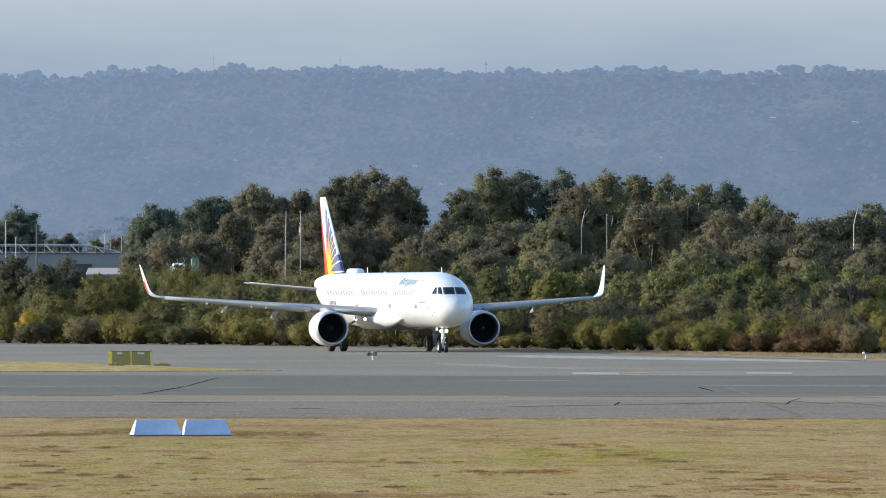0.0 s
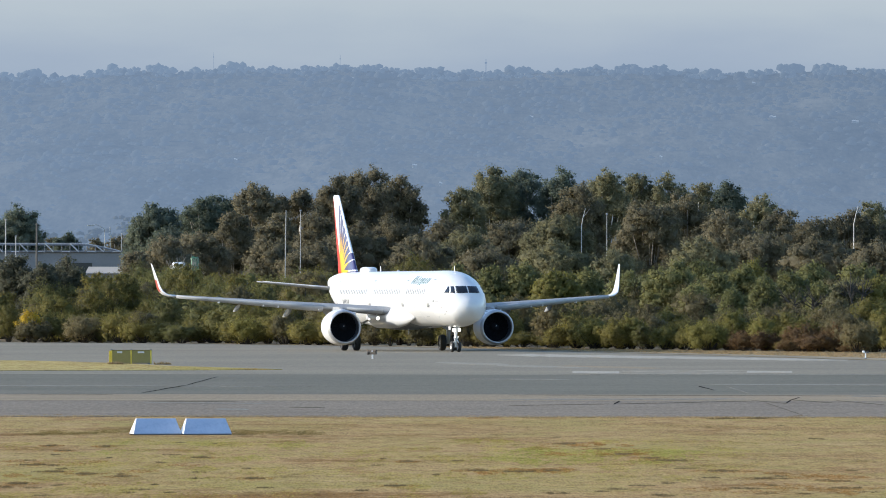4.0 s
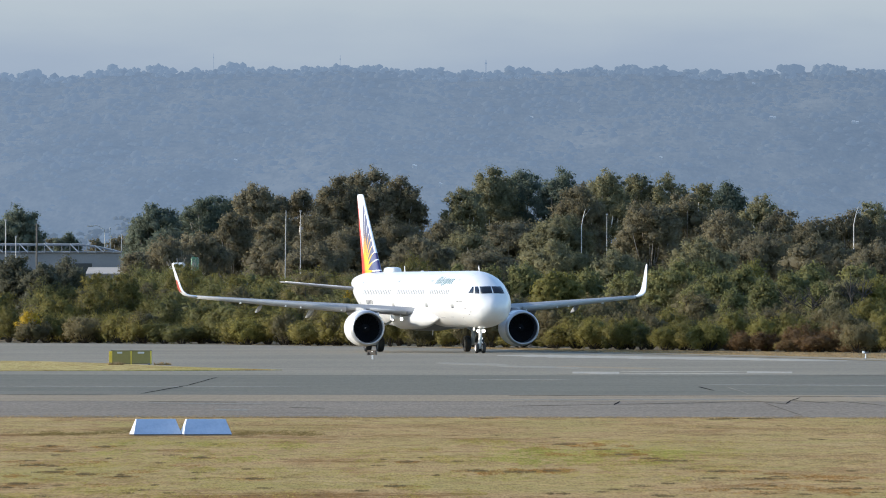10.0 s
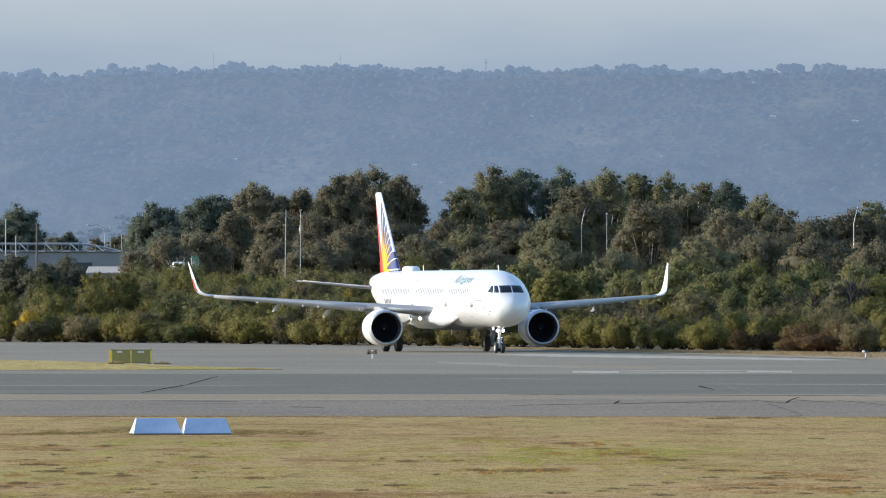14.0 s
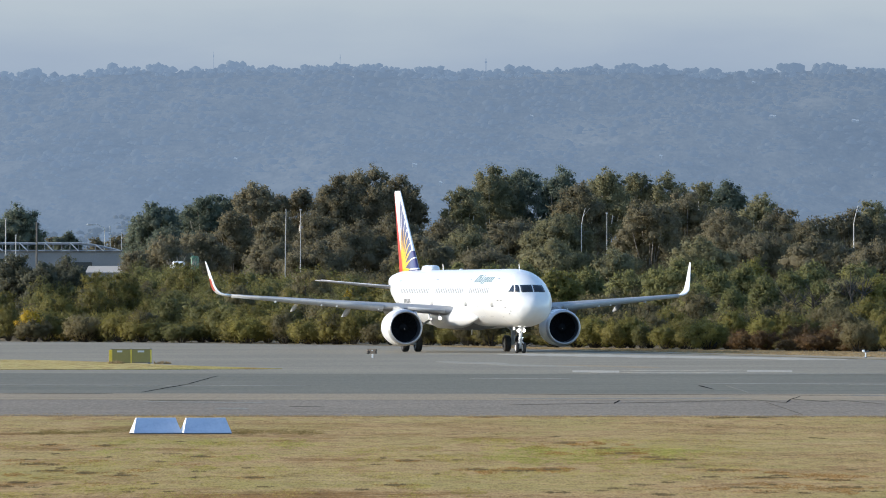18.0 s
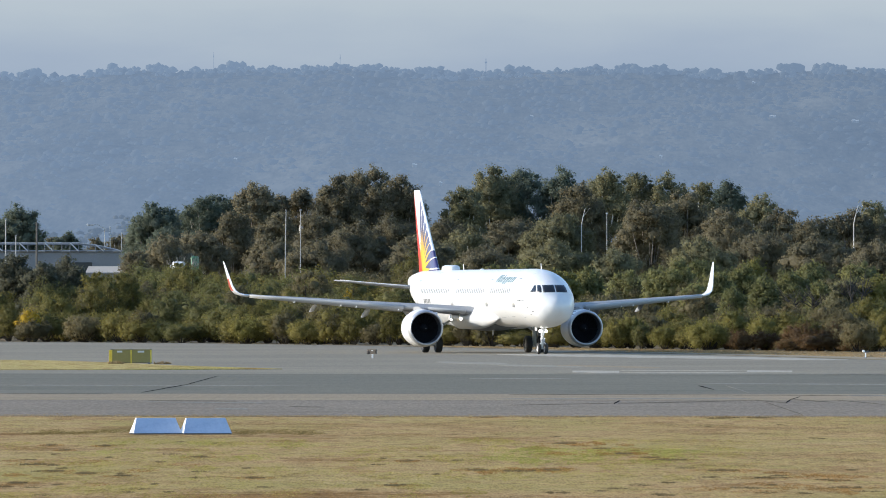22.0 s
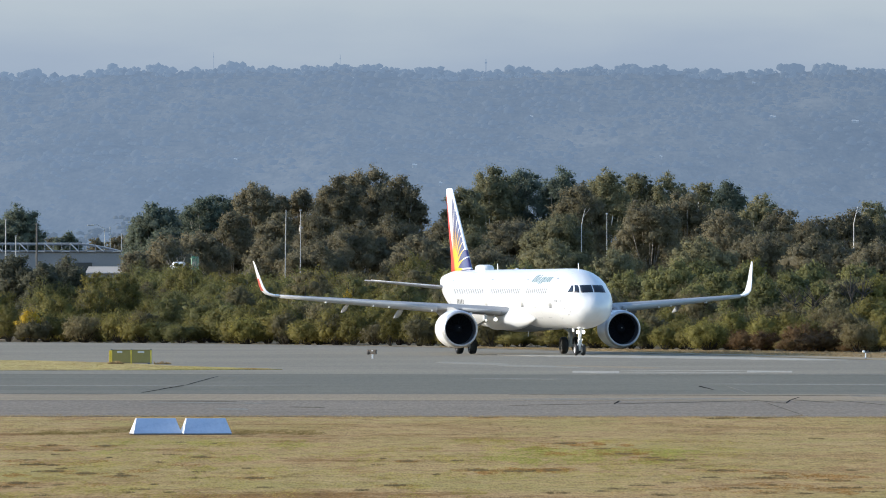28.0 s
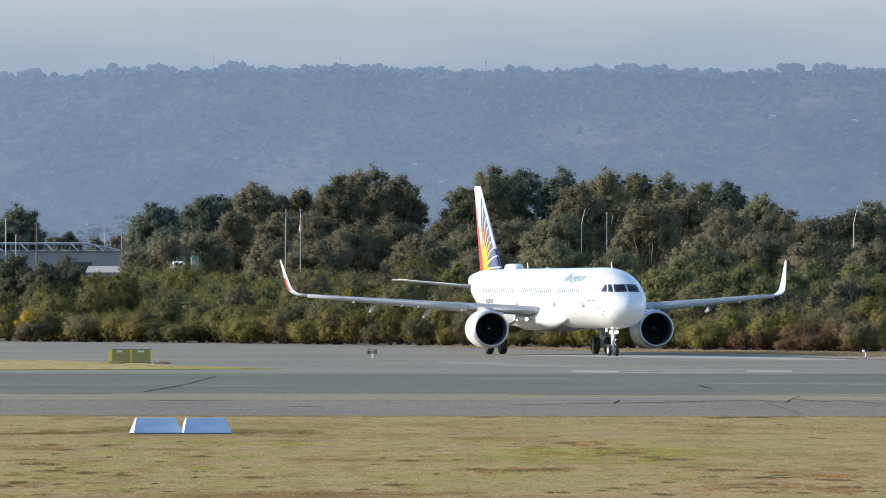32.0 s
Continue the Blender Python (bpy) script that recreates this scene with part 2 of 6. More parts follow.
LEAF_OLIVE = leaf("olive_scrub_foliage", (0.108, 0.099, 0.027), (0.166, 0.146, 0.038), (0.268, 0.226, 0.060))
LEAF_LIME = leaf("yellow_green_bush_foliage", (0.136, 0.126, 0.032), (0.205, 0.187, 0.048), (0.318, 0.278, 0.076))
LEAF_GREY = leaf("grey_scrub_foliage", (0.110, 0.092, 0.044), (0.159, 0.133, 0.062), (0.250, 0.203, 0.099))
LEAF_RUST = leaf("rusty_scrub_foliage", (0.099, 0.057, 0.026), (0.151, 0.089, 0.037), (0.233, 0.157, 0.067))
LEAF_WATTLE = leaf("yellow_wattle_bloom", (0.216, 0.151, 0.014), (0.454, 0.302, 0.020), (0.648, 0.454, 0.041))


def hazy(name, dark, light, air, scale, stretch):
    """A far forest slope: sunlit foliage with the blue haze painted on as a surface glow."""
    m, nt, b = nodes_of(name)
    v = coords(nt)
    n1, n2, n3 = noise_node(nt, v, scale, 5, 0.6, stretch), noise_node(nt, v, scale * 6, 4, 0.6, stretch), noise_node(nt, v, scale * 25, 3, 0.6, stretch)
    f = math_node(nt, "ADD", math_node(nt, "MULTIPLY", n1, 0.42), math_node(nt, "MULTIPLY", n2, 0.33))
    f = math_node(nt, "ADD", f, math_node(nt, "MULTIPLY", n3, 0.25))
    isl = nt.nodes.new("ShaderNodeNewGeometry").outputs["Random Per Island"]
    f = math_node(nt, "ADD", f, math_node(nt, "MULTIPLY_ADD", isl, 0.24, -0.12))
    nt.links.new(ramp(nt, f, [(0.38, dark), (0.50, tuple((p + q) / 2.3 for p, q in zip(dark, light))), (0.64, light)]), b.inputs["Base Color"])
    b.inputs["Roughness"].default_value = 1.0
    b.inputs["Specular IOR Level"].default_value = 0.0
    # the painted haze glows more towards the sun's side
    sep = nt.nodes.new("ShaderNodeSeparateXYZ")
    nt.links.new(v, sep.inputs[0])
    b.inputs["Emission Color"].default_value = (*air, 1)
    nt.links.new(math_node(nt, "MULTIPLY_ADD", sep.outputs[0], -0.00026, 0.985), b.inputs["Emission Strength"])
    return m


# haze colour, emitted by every far-hill surface, houses and masts too
HAZE_GLOW = (0.0655, 0.0935, 0.138)
HILL = hazy("hazy_blue_forest", (0.012, 0.016, 0.018), (0.074, 0.070, 0.056), HAZE_GLOW, 0.022, (1, 0.085, 1.0))
HILL_TREES = hazy("hazy_blue_tree_crowns", (0.012, 0.016, 0.016), (0.040, 0.040, 0.032), tuple(c * 1.23 for c in HAZE_GLOW), 0.05, (1, 0.25, 1.6))
SLOPE_TREES = hazy("hazy_blue_slope_crowns", (0.014, 0.017, 0.018), (0.024, 0.025, 0.022), tuple(c * 1.115 for c in HAZE_GLOW), 0.012, (1, 0.085, 1.0))
FAR_TREES = hazy("hazy_dark_tree_line", (0.012, 0.015, 0.014), (0.045, 0.043, 0.032), tuple(c * 0.80 for c in HAZE_GLOW), 0.05, (1, 0.25, 1.6))
HOUSE_WHITE = hazy("hazy_pale_wall", (0.08, 0.08, 0.08), (0.13, 0.13, 0.12), HAZE_GLOW, 0.1, (1, 1, 1))
HOUSE_ROOF = hazy("hazy_pale_roof", (0.17, 0.17, 0.165), (0.30, 0.30, 0.28), HAZE_GLOW, 0.1, (1, 1, 1))
HAZY_STEEL = hazy("hazy_grey_steel", (0.03, 0.03, 0.03), (0.05, 0.05, 0.05), tuple(c * 1.3 for c in HAZE_GLOW), 0.1, (1, 1, 1))


def tail_livery():
    """White fin with a red trailing panel, a yellow sunburst and navy wedges between white rays (x forward, z up)."""
    m, nt, b = nodes_of("tail_livery")
    sep = nt.nodes.new("ShaderNodeSeparateXYZ")
    nt.links.new(coords(nt), sep.inputs[0])
    x, z = sep.outputs[0], sep.outputs[2]
    dx, dz = math_node(nt, "ADD", x, 40.3), math_node(nt, "SUBTRACT", z, 5.8)
    r = math_node(nt, "SQRT", math_node(nt, "ADD", math_node(nt, "MULTIPLY", dx, dx), math_node(nt, "MULTIPLY", dz, dz)))
    ang = math_node(nt, "DEGREES", math_node(nt, "ARCTAN2", dz, dx))      # 0 forward, 90 up
    wave = math_node(nt, "PINGPONG", math_node(nt, "ADD", ang, 4.0), 6.5)  # 0..6.5, one ray each 13 degrees
    tri = math_node(nt, "DIVIDE", wave, 6.5)
    ray = math_node(nt, "LESS_THAN", math_node(nt, "MULTIPLY", math_node(nt, "SUBTRACT", 1.0, tri), r), 0.42)
    navy_r = math_node(nt, "MULTIPLY", math_node(nt, "LESS_THAN", r, 5.3), math_node(nt, "LESS_THAN", ang, 101.0))
    navy = math_node(nt, "MULTIPLY", navy_r, math_node(nt, "SUBTRACT", 1.0, ray))
    col = mixc(nt, navy, (0.80, 0.80, 0.79), (0.035, 0.035, 0.12))
    yel = math_node(nt, "LESS_THAN", r, math_node(nt, "ADD", 1.5, math_node(nt, "MULTIPLY", math_node(nt, "POWER", tri, 1.5), 1.7)))
    col = mixc(nt, yel, col, (0.80, 0.43, 0.012))
    red = math_node(nt, "GREATER_THAN", math_node(nt, "SUBTRACT", -40.2, x), math_node(nt, "MULTIPLY", math_node(nt, "SUBTRACT", z, 5.9), 0.585))
    col = mixc(nt, red, col, (0.62, 0.035, 0.015))
    # a white leading edge above the fin's root
    edge = math_node(nt, "GREATER_THAN", math_node(nt, "ADD", math_node(nt, "ADD", x, 35.95), math_node(nt, "MULTIPLY", math_node(nt, "SUBTRACT", z, 5.9), 1.023)), 0.0)
    edge = math_node(nt, "MULTIPLY", edge, math_node(nt, "GREATER_THAN", z, 7.3))
    col = mixc(nt, edge, col, (0.80, 0.80, 0.79))
    nt.links.new(col, b.inputs["Base Color"])
    b.inputs["Roughness"].default_value = 0.3
    return m


TAIL = tail_livery()


# ---------------------------------------------------------------- mesh tools
def mesh(name, verts, faces, mats, smooth=False, idx=None):
    me = bpy.data.meshes.new(name)
    me.from_pydata([tuple(v) for v in verts], [], [tuple(f) for f in faces])
    for m in (mats if isinstance(mats, (list, tuple)) else [mats]):
        me.materials.append(m)
    if smooth:
        me.polygons.foreach_set("use_smooth", [True] * len(me.polygons))
    if idx:
        me.polygons.foreach_set("material_index", idx)
    me.update()
    return me


def part(name, me, parent=None, label="", at=None):
    ob = new(name, me)
    if parent is not None:
        ob.parent = parent
    if at is not None:
        ob.matrix_basis = at
    if label:
        ob["label"] = label
    return ob


def join(*pieces):
    vs, fs = [], []
    for v, f in pieces:
        n = len(vs)
        vs += [tuple(p) for p in v]
        fs += [tuple(i + n for i in q) for q in f]
    return vs, fs


def block(cx, cy, cz, sx, sy, sz, bevel=0.0):
    bm = bmesh.new()
    bmesh.ops.create_cube(bm, size=1, matrix=Matrix.Translation((cx, cy, cz)) @ Matrix.Diagonal((sx, sy, sz, 1)))
    if bevel:
        bmesh.ops.bevel(bm, geom=bm.edges[:], offset=bevel, segments=1, affect="EDGES")
    bm.verts.index_update()
    out = [v.co[:] for v in bm.verts], [[v.index for v in f.verts] for f in bm.faces]
    bm.free()
    return out


def tube(p0, p1, r0, r1=None, n=10):
    """A closed round bar between two points."""
    p0, p1 = Vector(p0), Vector(p1)
    r1 = r0 if r1 is None else r1
    d = (p1 - p0).normalized()
    u = d.orthogonal().normalized()
    w = d.cross(u)
    vs, fs = [], []
    for p, r in ((p0, r0), (p1, r1)):
        for i in range(n):
            t = 2 * math.pi * i / n
            vs.append(p + (u * math.cos(t) + w * math.sin(t)) * r)
    for i in range(n):
        j = (i + 1) % n
        fs.append((i, j, n + j, n + i))
    fs += [tuple(range(n - 1, -1, -1)), tuple(range(n, 2 * n))]
    return vs, fs


def lathe(profile, n=48, closed=False):
    """Turns (x, r) pairs round the x axis."""
    vs, fs = [], []
    for x, r in profile:
        for i in range(n):
            t = 2 * math.pi * i / n
            vs.append((x, r * math.cos(t), r * math.sin(t)))
    m = len(profile)
    for k in range(m if closed else m - 1):
        k2 = (k + 1) % m
        for i in range(n):
            j = (i + 1) % n
            fs.append((k * n + i, k2 * n + i, k2 * n + j, k * n + j))
    return vs, fs


def lathe_y(profile, n=36, closed=True):
    v, f = lathe(profile, n, closed)
    return [(y, x, z) for x, y, z in v], [q[::-1] for q in f]


def loft(rings, caps=True):
    n = len(rings[0])
    vs = [p for r in rings for p in r]
    fs = []
    for k in range(len(rings) - 1):
        for i in range(n):
            j = (i + 1) % n
            fs.append((k * n + i, k * n + j, (k + 1) * n + j, (k + 1) * n + i))
    if caps:
        fs += [tuple(range(n - 1, -1, -1)), tuple(range((len(rings) - 1) * n, len(rings) * n))]
    return vs, fs


def flip(piece):
    return [(x, -y, z) for x, y, z in piece[0]], [f[::-1] for f in piece[1]]


def shift(piece, dx, dy, dz):
    return [(x + dx, y + dy, z + dz) for x, y, z in piece[0]], piece[1]


def sheet(name, outline, z, mat, label="", kind="structure", skirt=0.0):
    """A flat slab with the outline given counter-clockwise, with edges down by skirt."""
    n = len(outline)
    vs = [(x, y, z) for x, y in outline]
    fs = [tuple(range(n))]
    if skirt:
        vs += [(x, y, z - skirt) for x, y in outline]
        fs += [(i, n + i, n + (i + 1) % n, (i + 1) % n) for i in range(n)]
    return tagged(new(name, mesh(name, vs, fs, mat)), label, kind=kind)


# ---------------------------------------------------------------- ground and pavement
F = 14500.0


def gx(px, d):
    """Sideways place of a line of sight, at the distance d."""
    return (px - 784) * d / F


def gd(py):
    """Distance at which a line of sight that far below the horizon meets the ground."""
    return F * EYE_Z / (py - 528.7)


tagged(new("ground", mesh("ground", [(-4000, -200, 0), (4000, -200, 0), (4000, 4950, 0), (-4000, 4950, 0)], [(0, 1, 2, 3)], GRASS)),
       "wide flat airfield ground of dry yellow-green mown grass", "ground", kind="structure")


def strip(name, y_near, y_far, z, mat, label, x0=-600, x1=600):
    """A long band across the view; the distances are given 29 m to the left and to the right."""
    (a0, b0), (a1, b1) = y_near, y_far
    k = 29.0

    def at(a, b, x):
        return a + (b - a) * (max(-1.6, min(1.6, x / k)) + 1) / 2
    xs = [x0, -46, -29, -15, 0, 15, 29, 46, x1]
    out = [(x, at(a0, b0, x)) for x in xs] + [(x, at(a1, b1, x)) for x in reversed(xs)]
    return sheet(name, out, z, mat, label, skirt=z)


strip("pavement_shoulder", (gd(739), gd(742)), (gd(711), gd(713)), 0.020, ASPHALT_ROUGH, "rough gravelly grey asphalt shoulder along the grass")
strip("pavement_edge_band", (gd(711), gd(713)), (gd(700), gd(702)), 0.024, ASPHALT_BEIGE, "dusty beige band of old asphalt")
strip("taxiway", (gd(700), gd(702)), (gd(664), gd(667)), 0.020, ASPHALT_DARK, "long strip of worn dark grey asphalt taxiway")
# the far apron, with an edge that runs away to the left
far_edge = [(gx(p, gd(q)), gd(q)) for p, q in ((1640, 643), (1568, 640.5), (1300, 632.5), (1100, 627), (840, 619.5), (640, 614.5), (400, 611), (200, 608.5), (0, 607.2), (-200, 606))] + [(-600, 735)]
sheet("apron", [(-600, 414), (-46, gd(664)), (0, gd(665.5)), (46, gd(668.5)), (600, 396), (600, 430), (60, 440)] + far_edge, 0.016, ASPHALT_PALE,
      "broad apron of weathered pale grey asphalt", skirt=0.016)
sheet("grass_island", [(-400, gd(658.5)), (gx(0, 432), gd(658.5)), (gx(300, 433), gd(658)), (gx(495, 437), gd(657)), (gx(380, 448), gd(653.5)),
                       (gx(300, 456), gd(651)), (gx(200, 474), gd(646)), (gx(90, 488), gd(642.5)), (gx(0, 494), gd(641)), (-400, 520)],
      0.05, VERGE, "low strip of sunlit yellow grass between paved areas", skirt=0.05)
sheet("verge", [(640, 300), (640, 1400), (-640, 1400), (-640, 738)] + [(x, y + 1.5) for x, y in reversed(far_edge)], 0.03, SCRUB_SOIL,
      "strip of dry grass and bare soil under scrub")


def band(name, px0, py0, px1, py1, thick0, thick1, mat, label, z=0.0282, ends=0.25):
    """A narrow painted, patched or tarred stripe between two ends, with worn edges and tapering ends."""
    n = max(6, min(60, int(abs(px1 - px0) / 9)))
    near, far = [], []
    for k in range(n + 1):
        u = k / n
        px, py, th = px0 + (px1 - px0) * u, py0 + (py1 - py0) * u, thick0 + (thick1 - thick0) * u
        th *= min(1.0, ends + 6 * min(u, 1 - u)) * (0.85 + 0.45 * noise.noise(Vector((px * 0.05, py, 3.3))))
        py += 0.35 * noise.noise(Vector((px * 0.03, py, 8.1)))
        a, b = gd(py + th / 2), gd(py - th / 2)
        near.append((gx(px, a), a))
        far.append((gx(px, b), b))
    out = near + far[::-1]
    if px1 < px0:
        out = out[::-1]
    return sheet(name, out, z, mat, label, skirt=0.004)


band("taxiway_line", 980, 664.6, 1640, 666.0, 1.0, 1.5, LINE, "long faded pale line along the taxiway edge")
band("taxiway_line", -60, 685.5, 560, 686.8, 1.5, 1.1, LINE, "faint worn pale stripe along the asphalt")
band("taxiway_line", 1240, 683.0, 1640, 684.5, 1.6, 2.0, LINE, "faint worn pale stripe along the asphalt")
band("taxiway_line", 830, 673.5, 1010, 674.5, 1.5, 1.5, LINE, "short faded pale stripe on asphalt")
band("pavement_line", 250, 715.5, 480, 717.5, 2.0, 2.0, LINE, "short faded pale stripe on rough asphalt")
band("pavement_line", 380, 727.5, 440, 728.0, 4.0, 4.0, LINE, "small pale patch on rough asphalt")
band("pavement_line", 880, 710.0, 1330, 709.0, 2.4, 2.4, LINE, "faded pale stripe on dusty asphalt")
band("pavement_line", 1490, 704.0, 1640, 704.5, 2.4, 2.4, LINE, "faded pale stripe on dusty asphalt")
band("concrete_patch", 1013, 661.0, 1096, 661.6, 4.2, 4.2, CONCRETE, "pale concrete patch in the apron", 0.0205, 1.0)
band("concrete_patch", 1322, 660.2, 1402, 660.8, 3.8, 3.8, CONCRETE, "pale concrete patch in the apron", 0.0205, 1.0)
band("concrete_patch", 1098, 659.4, 1322, 658.8, 1.0, 1.0, CONCRETE, "narrow pale concrete strip in the apron", 0.0205)
band("concrete_patch", 1098, 663.0, 1322, 662.6, 1.0, 1.0, CONCRETE, "narrow pale concrete strip in the apron", 0.0205)
band("concrete_patch", 770, 644.0, 900, 647.6, 2.6, 4.0, CONCRETE_WORN, "long pale worn concrete patch in the apron", 0.0205)
band("concrete_patch", 880, 649.5, 1040, 653.0, 3.4, 2.2, CONCRETE_WORN, "long pale concrete patch in the apron", 0.0205)
band("concrete_patch", 985, 650.0, 1170, 654.0, 2.6, 3.0, ASPHALT_BEIGE, "dusty beige strip in the apron", 0.0205)
band("concrete_patch", 880, 630.4, 1500, 640.0, 5.0, 4.0, CONCRETE, "long sunlit pale concrete strip by the verge", 0.0203)
for px0, py0, px1, py1, th in ((1400, 711, 1475, 716, 0.9), (1094, 718, 1330, 713, 0.5), (1480, 712, 1568, 720, 0.7), (1330, 712, 1392, 717, 0.7), (262, 713, 420, 714.0, 0.6), (900, 721, 1080, 718, 0.5),
                               (900, 702, 1568, 704, 0.8), (0, 700.5, 200, 701, 0.5), (1355, 716, 1420, 738, 0.8)):
    band("pavement_crack", px0, py0, px1, py1, th, th, SEAL, "thin dark seam in old asphalt", 0.029)
band("pavement_crack", 250, 698.5, 330, 684.5, 0.7, 1.2, TAR, "dark tar-filled crack in asphalt", 0.0295)
band("pavement_crack", 330, 684.5, 386, 669.0, 1.2, 0.8, TAR, "dark tar-filled crack in asphalt", 0.0295)
band("pavement_crack", 1086, 718.5, 1097, 713.0, 2.0, 2.6, TAR, "dark gash in rough asphalt", 0.0295)
band("pavement_crack", 1391, 716.5, 1400, 711.0, 2.6, 2.6, TAR, "dark gash in rough asphalt", 0.0295)
band("pavement_crack", 1399, 711.2, 1416, 706.0, 1.8, 0.9, TAR, "dark gash in rough asphalt", 0.0295)
band("pavement_crack", 1236, 686.5, 1264, 693.5, 1.7, 0.9, TAR, "dark crack in asphalt", 0.0295)
band("pavement_crack", 512, 724.0, 575, 724.6, 1.0, 0.9, SEAL, "dark crack in rough asphalt", 0.0295)
band("pavement_crack", 1284, 686.0, 1325, 699.0, 0.9, 1.6, LINE, "pale crack in asphalt", 0.0295)


# ---------------------------------------------------------------- airliner (x forward from the nose, y to port, z up)
STATIONS = [(0.0, 0.03, 3.22, 3.28), (0.06, 0.28, 2.99, 3.52), (0.2, 0.53, 2.78, 3.74), (0.5, 0.88, 2.52, 4.0), (0.75, 1.06, 2.34, 4.18), (1.0, 1.20, 2.23, 4.43),
            (1.35, 1.37, 2.09, 4.70), (1.8, 1.54, 1.97, 4.95), (2.3, 1.65, 1.88, 5.17), (3.0, 1.79, 1.82, 5.43), (4.0, 1.92, 1.79, 5.67), (5.0, 1.965, 1.80, 5.80),
            (6.5, 1.975, 1.83, 5.86), (12.0, 1.975, 1.83, 5.86), (20.0, 1.975, 1.83, 5.86), (29.5, 1.975, 1.83, 5.86), (32.0, 1.96, 1.98, 5.86), (34.5, 1.87, 2.28, 5.86),
            (37.0, 1.66, 2.78, 5.84), (39.5, 1.30, 3.42, 5.83), (42.0, 0.80, 4.12, 5.66), (43.8, 0.40, 4.65, 5.47), (44.5, 0.16, 4.92, 5.27)]
ST = np.array(STATIONS)


def hull(s):
    """Half width, middle height and half height of the fuselage, s metres behind the nose."""
    s = min(max(s, 0.0), 44.5)
    k = int(np.searchsorted(ST[:, 0], s, side="right")) - 1
    k = min(max(k, 0), len(ST) - 2)
    h = ST[k + 1, 0] - ST[k, 0]
    t = (s - ST[k, 0]) / h
    out = []
    for c in (1, 2, 3):
        p0, p1 = ST[k, c], ST[k + 1, c]
        m0 = (ST[k + 1, c] - ST[k - 1, c]) / (ST[k + 1, 0] - ST[k - 1, 0]) if k else (p1 - p0) / h
        m1 = (ST[k + 2, c] - ST[k, c]) / (ST[k + 2, 0] - ST[k, 0]) if k + 2 < len(ST) else (p1 - p0) / h
        out.append((2 * t**3 - 3 * t**2 + 1) * p0 + (t**3 - 2 * t**2 + t) * h * m0 + (-2 * t**3 + 3 * t**2) * p1 + (t**3 - t**2) * h * m1)
    w, lo, hi = out
    return max(w, 0.01), (lo + hi) / 2, max((hi - lo) / 2, 0.01)


def full(s):
    """How square the section is: 2 is an ellipse; the cockpit is fuller."""
    return 2 + 0.55 * math.exp(-(((s - 1.15) / 0.55) ** 2))


def hull_at(y, z):
    """How far behind the nose the hull reaches out to (y, z)."""
    a0, a1 = 0.0, 12.0
    for _ in range(40):
        m = (a0 + a1) / 2
        w, c, h = hull(m)
        p = full(m)
        if (abs(y) / w) ** p + (abs(z - c) / h) ** p > 1:
            a0 = m
        else:
            a1 = m
    return a1


def hull_side(s, z):
    w, c, h = hull(s)
    p = full(s)
    return w * max(0.0, 1 - (abs(z - c) / h) ** p) ** (1 / p)


def hull_normal(s, y, z):
    def g(s_, y_, z_):
        w, c, h = hull(s_)
        p = full(s)
        return (abs(y_) / w) ** p + (abs(z_ - c) / h) ** p
    d = 0.01
    n = Vector((-(g(s + d, y, z) - g(s - d, y, z)), g(s, y + d, z) - g(s, y - d, z), g(s, y, z + d) - g(s, y, z - d)))
    return n.normalized()


def skin_patch(points, lift, nu, nv):
    """A grid of points (s, y, z) on the hull, lifted off it, closed to a thin plate by its rim."""
    top = [Vector((-s, y, z)) + hull_normal(s, y, z) * lift for s, y, z in points]
    low = [Vector((-s, y, z)) - hull_normal(s, y, z) * 0.01 for s, y, z in points]
    n = len(top)
    fs = []
    for i in range(nu - 1):
        for j in range(nv - 1):
            q = i * nv + j
            fs.append((q, q + 1, q + nv + 1, q + nv))
    rim = [i * nv for i in range(nu)] + [(nu - 1) * nv + j for j in range(1, nv)] + [i * nv + nv - 1 for i in range(nu - 2, -1, -1)] + [j for j in range(nv - 2, 0, -1)]
    for k in range(len(rim)):
        p, q = rim[k], rim[(k + 1) % len(rim)]
        fs.append((p, q, n + q, n + p))
    vs = [tuple(v) for v in top + low]
    return vs, fs


def side_rect(s0, s1, z0, z1, side, lift=0.006, nu=3, nv=6, slant=0.0):
    pts = []
    for i in range(nu):
        for j in range(nv):
            z = z0 + (z1 - z0) * j / (nv - 1)
            s = s0 + (s1 - s0) * i / (nu - 1) - slant * (z - z0)
            pts.append((s, side * hull_side(s, z), z))
    return skin_patch(pts, lift, nu, nv)


def front_patch(c00, c10, c11, c01, side, lift=0.008, n=7):
    """Corners as (y, z), bottom inner, bottom outer, top outer, top inner."""
    pts = []
    for i in range(n):
        for j in range(n):
            u, v = i / (n - 1), j / (n - 1)
            y = (c00[0] * (1 - u) + c10[0] * u) * (1 - v) + (c01[0] * (1 - u) + c11[0] * u) * v
            z = (c00[1] * (1 - u) + c10[1] * u) * (1 - v) + (c01[1] * (1 - u) + c11[1] * u) * v
            pts.append((hull_at(y, z), side * y, z))
    return skin_patch(pts, lift, n, n)


FOIL = []
for k in range(13):
    t = (1 - math.cos(math.pi * k / 12)) / 2
    FOIL.append((t, 5 * (0.2969 * math.sqrt(t) - 0.126 * t - 0.3516 * t * t + 0.2843 * t**3 - 0.1030 * t**4)))


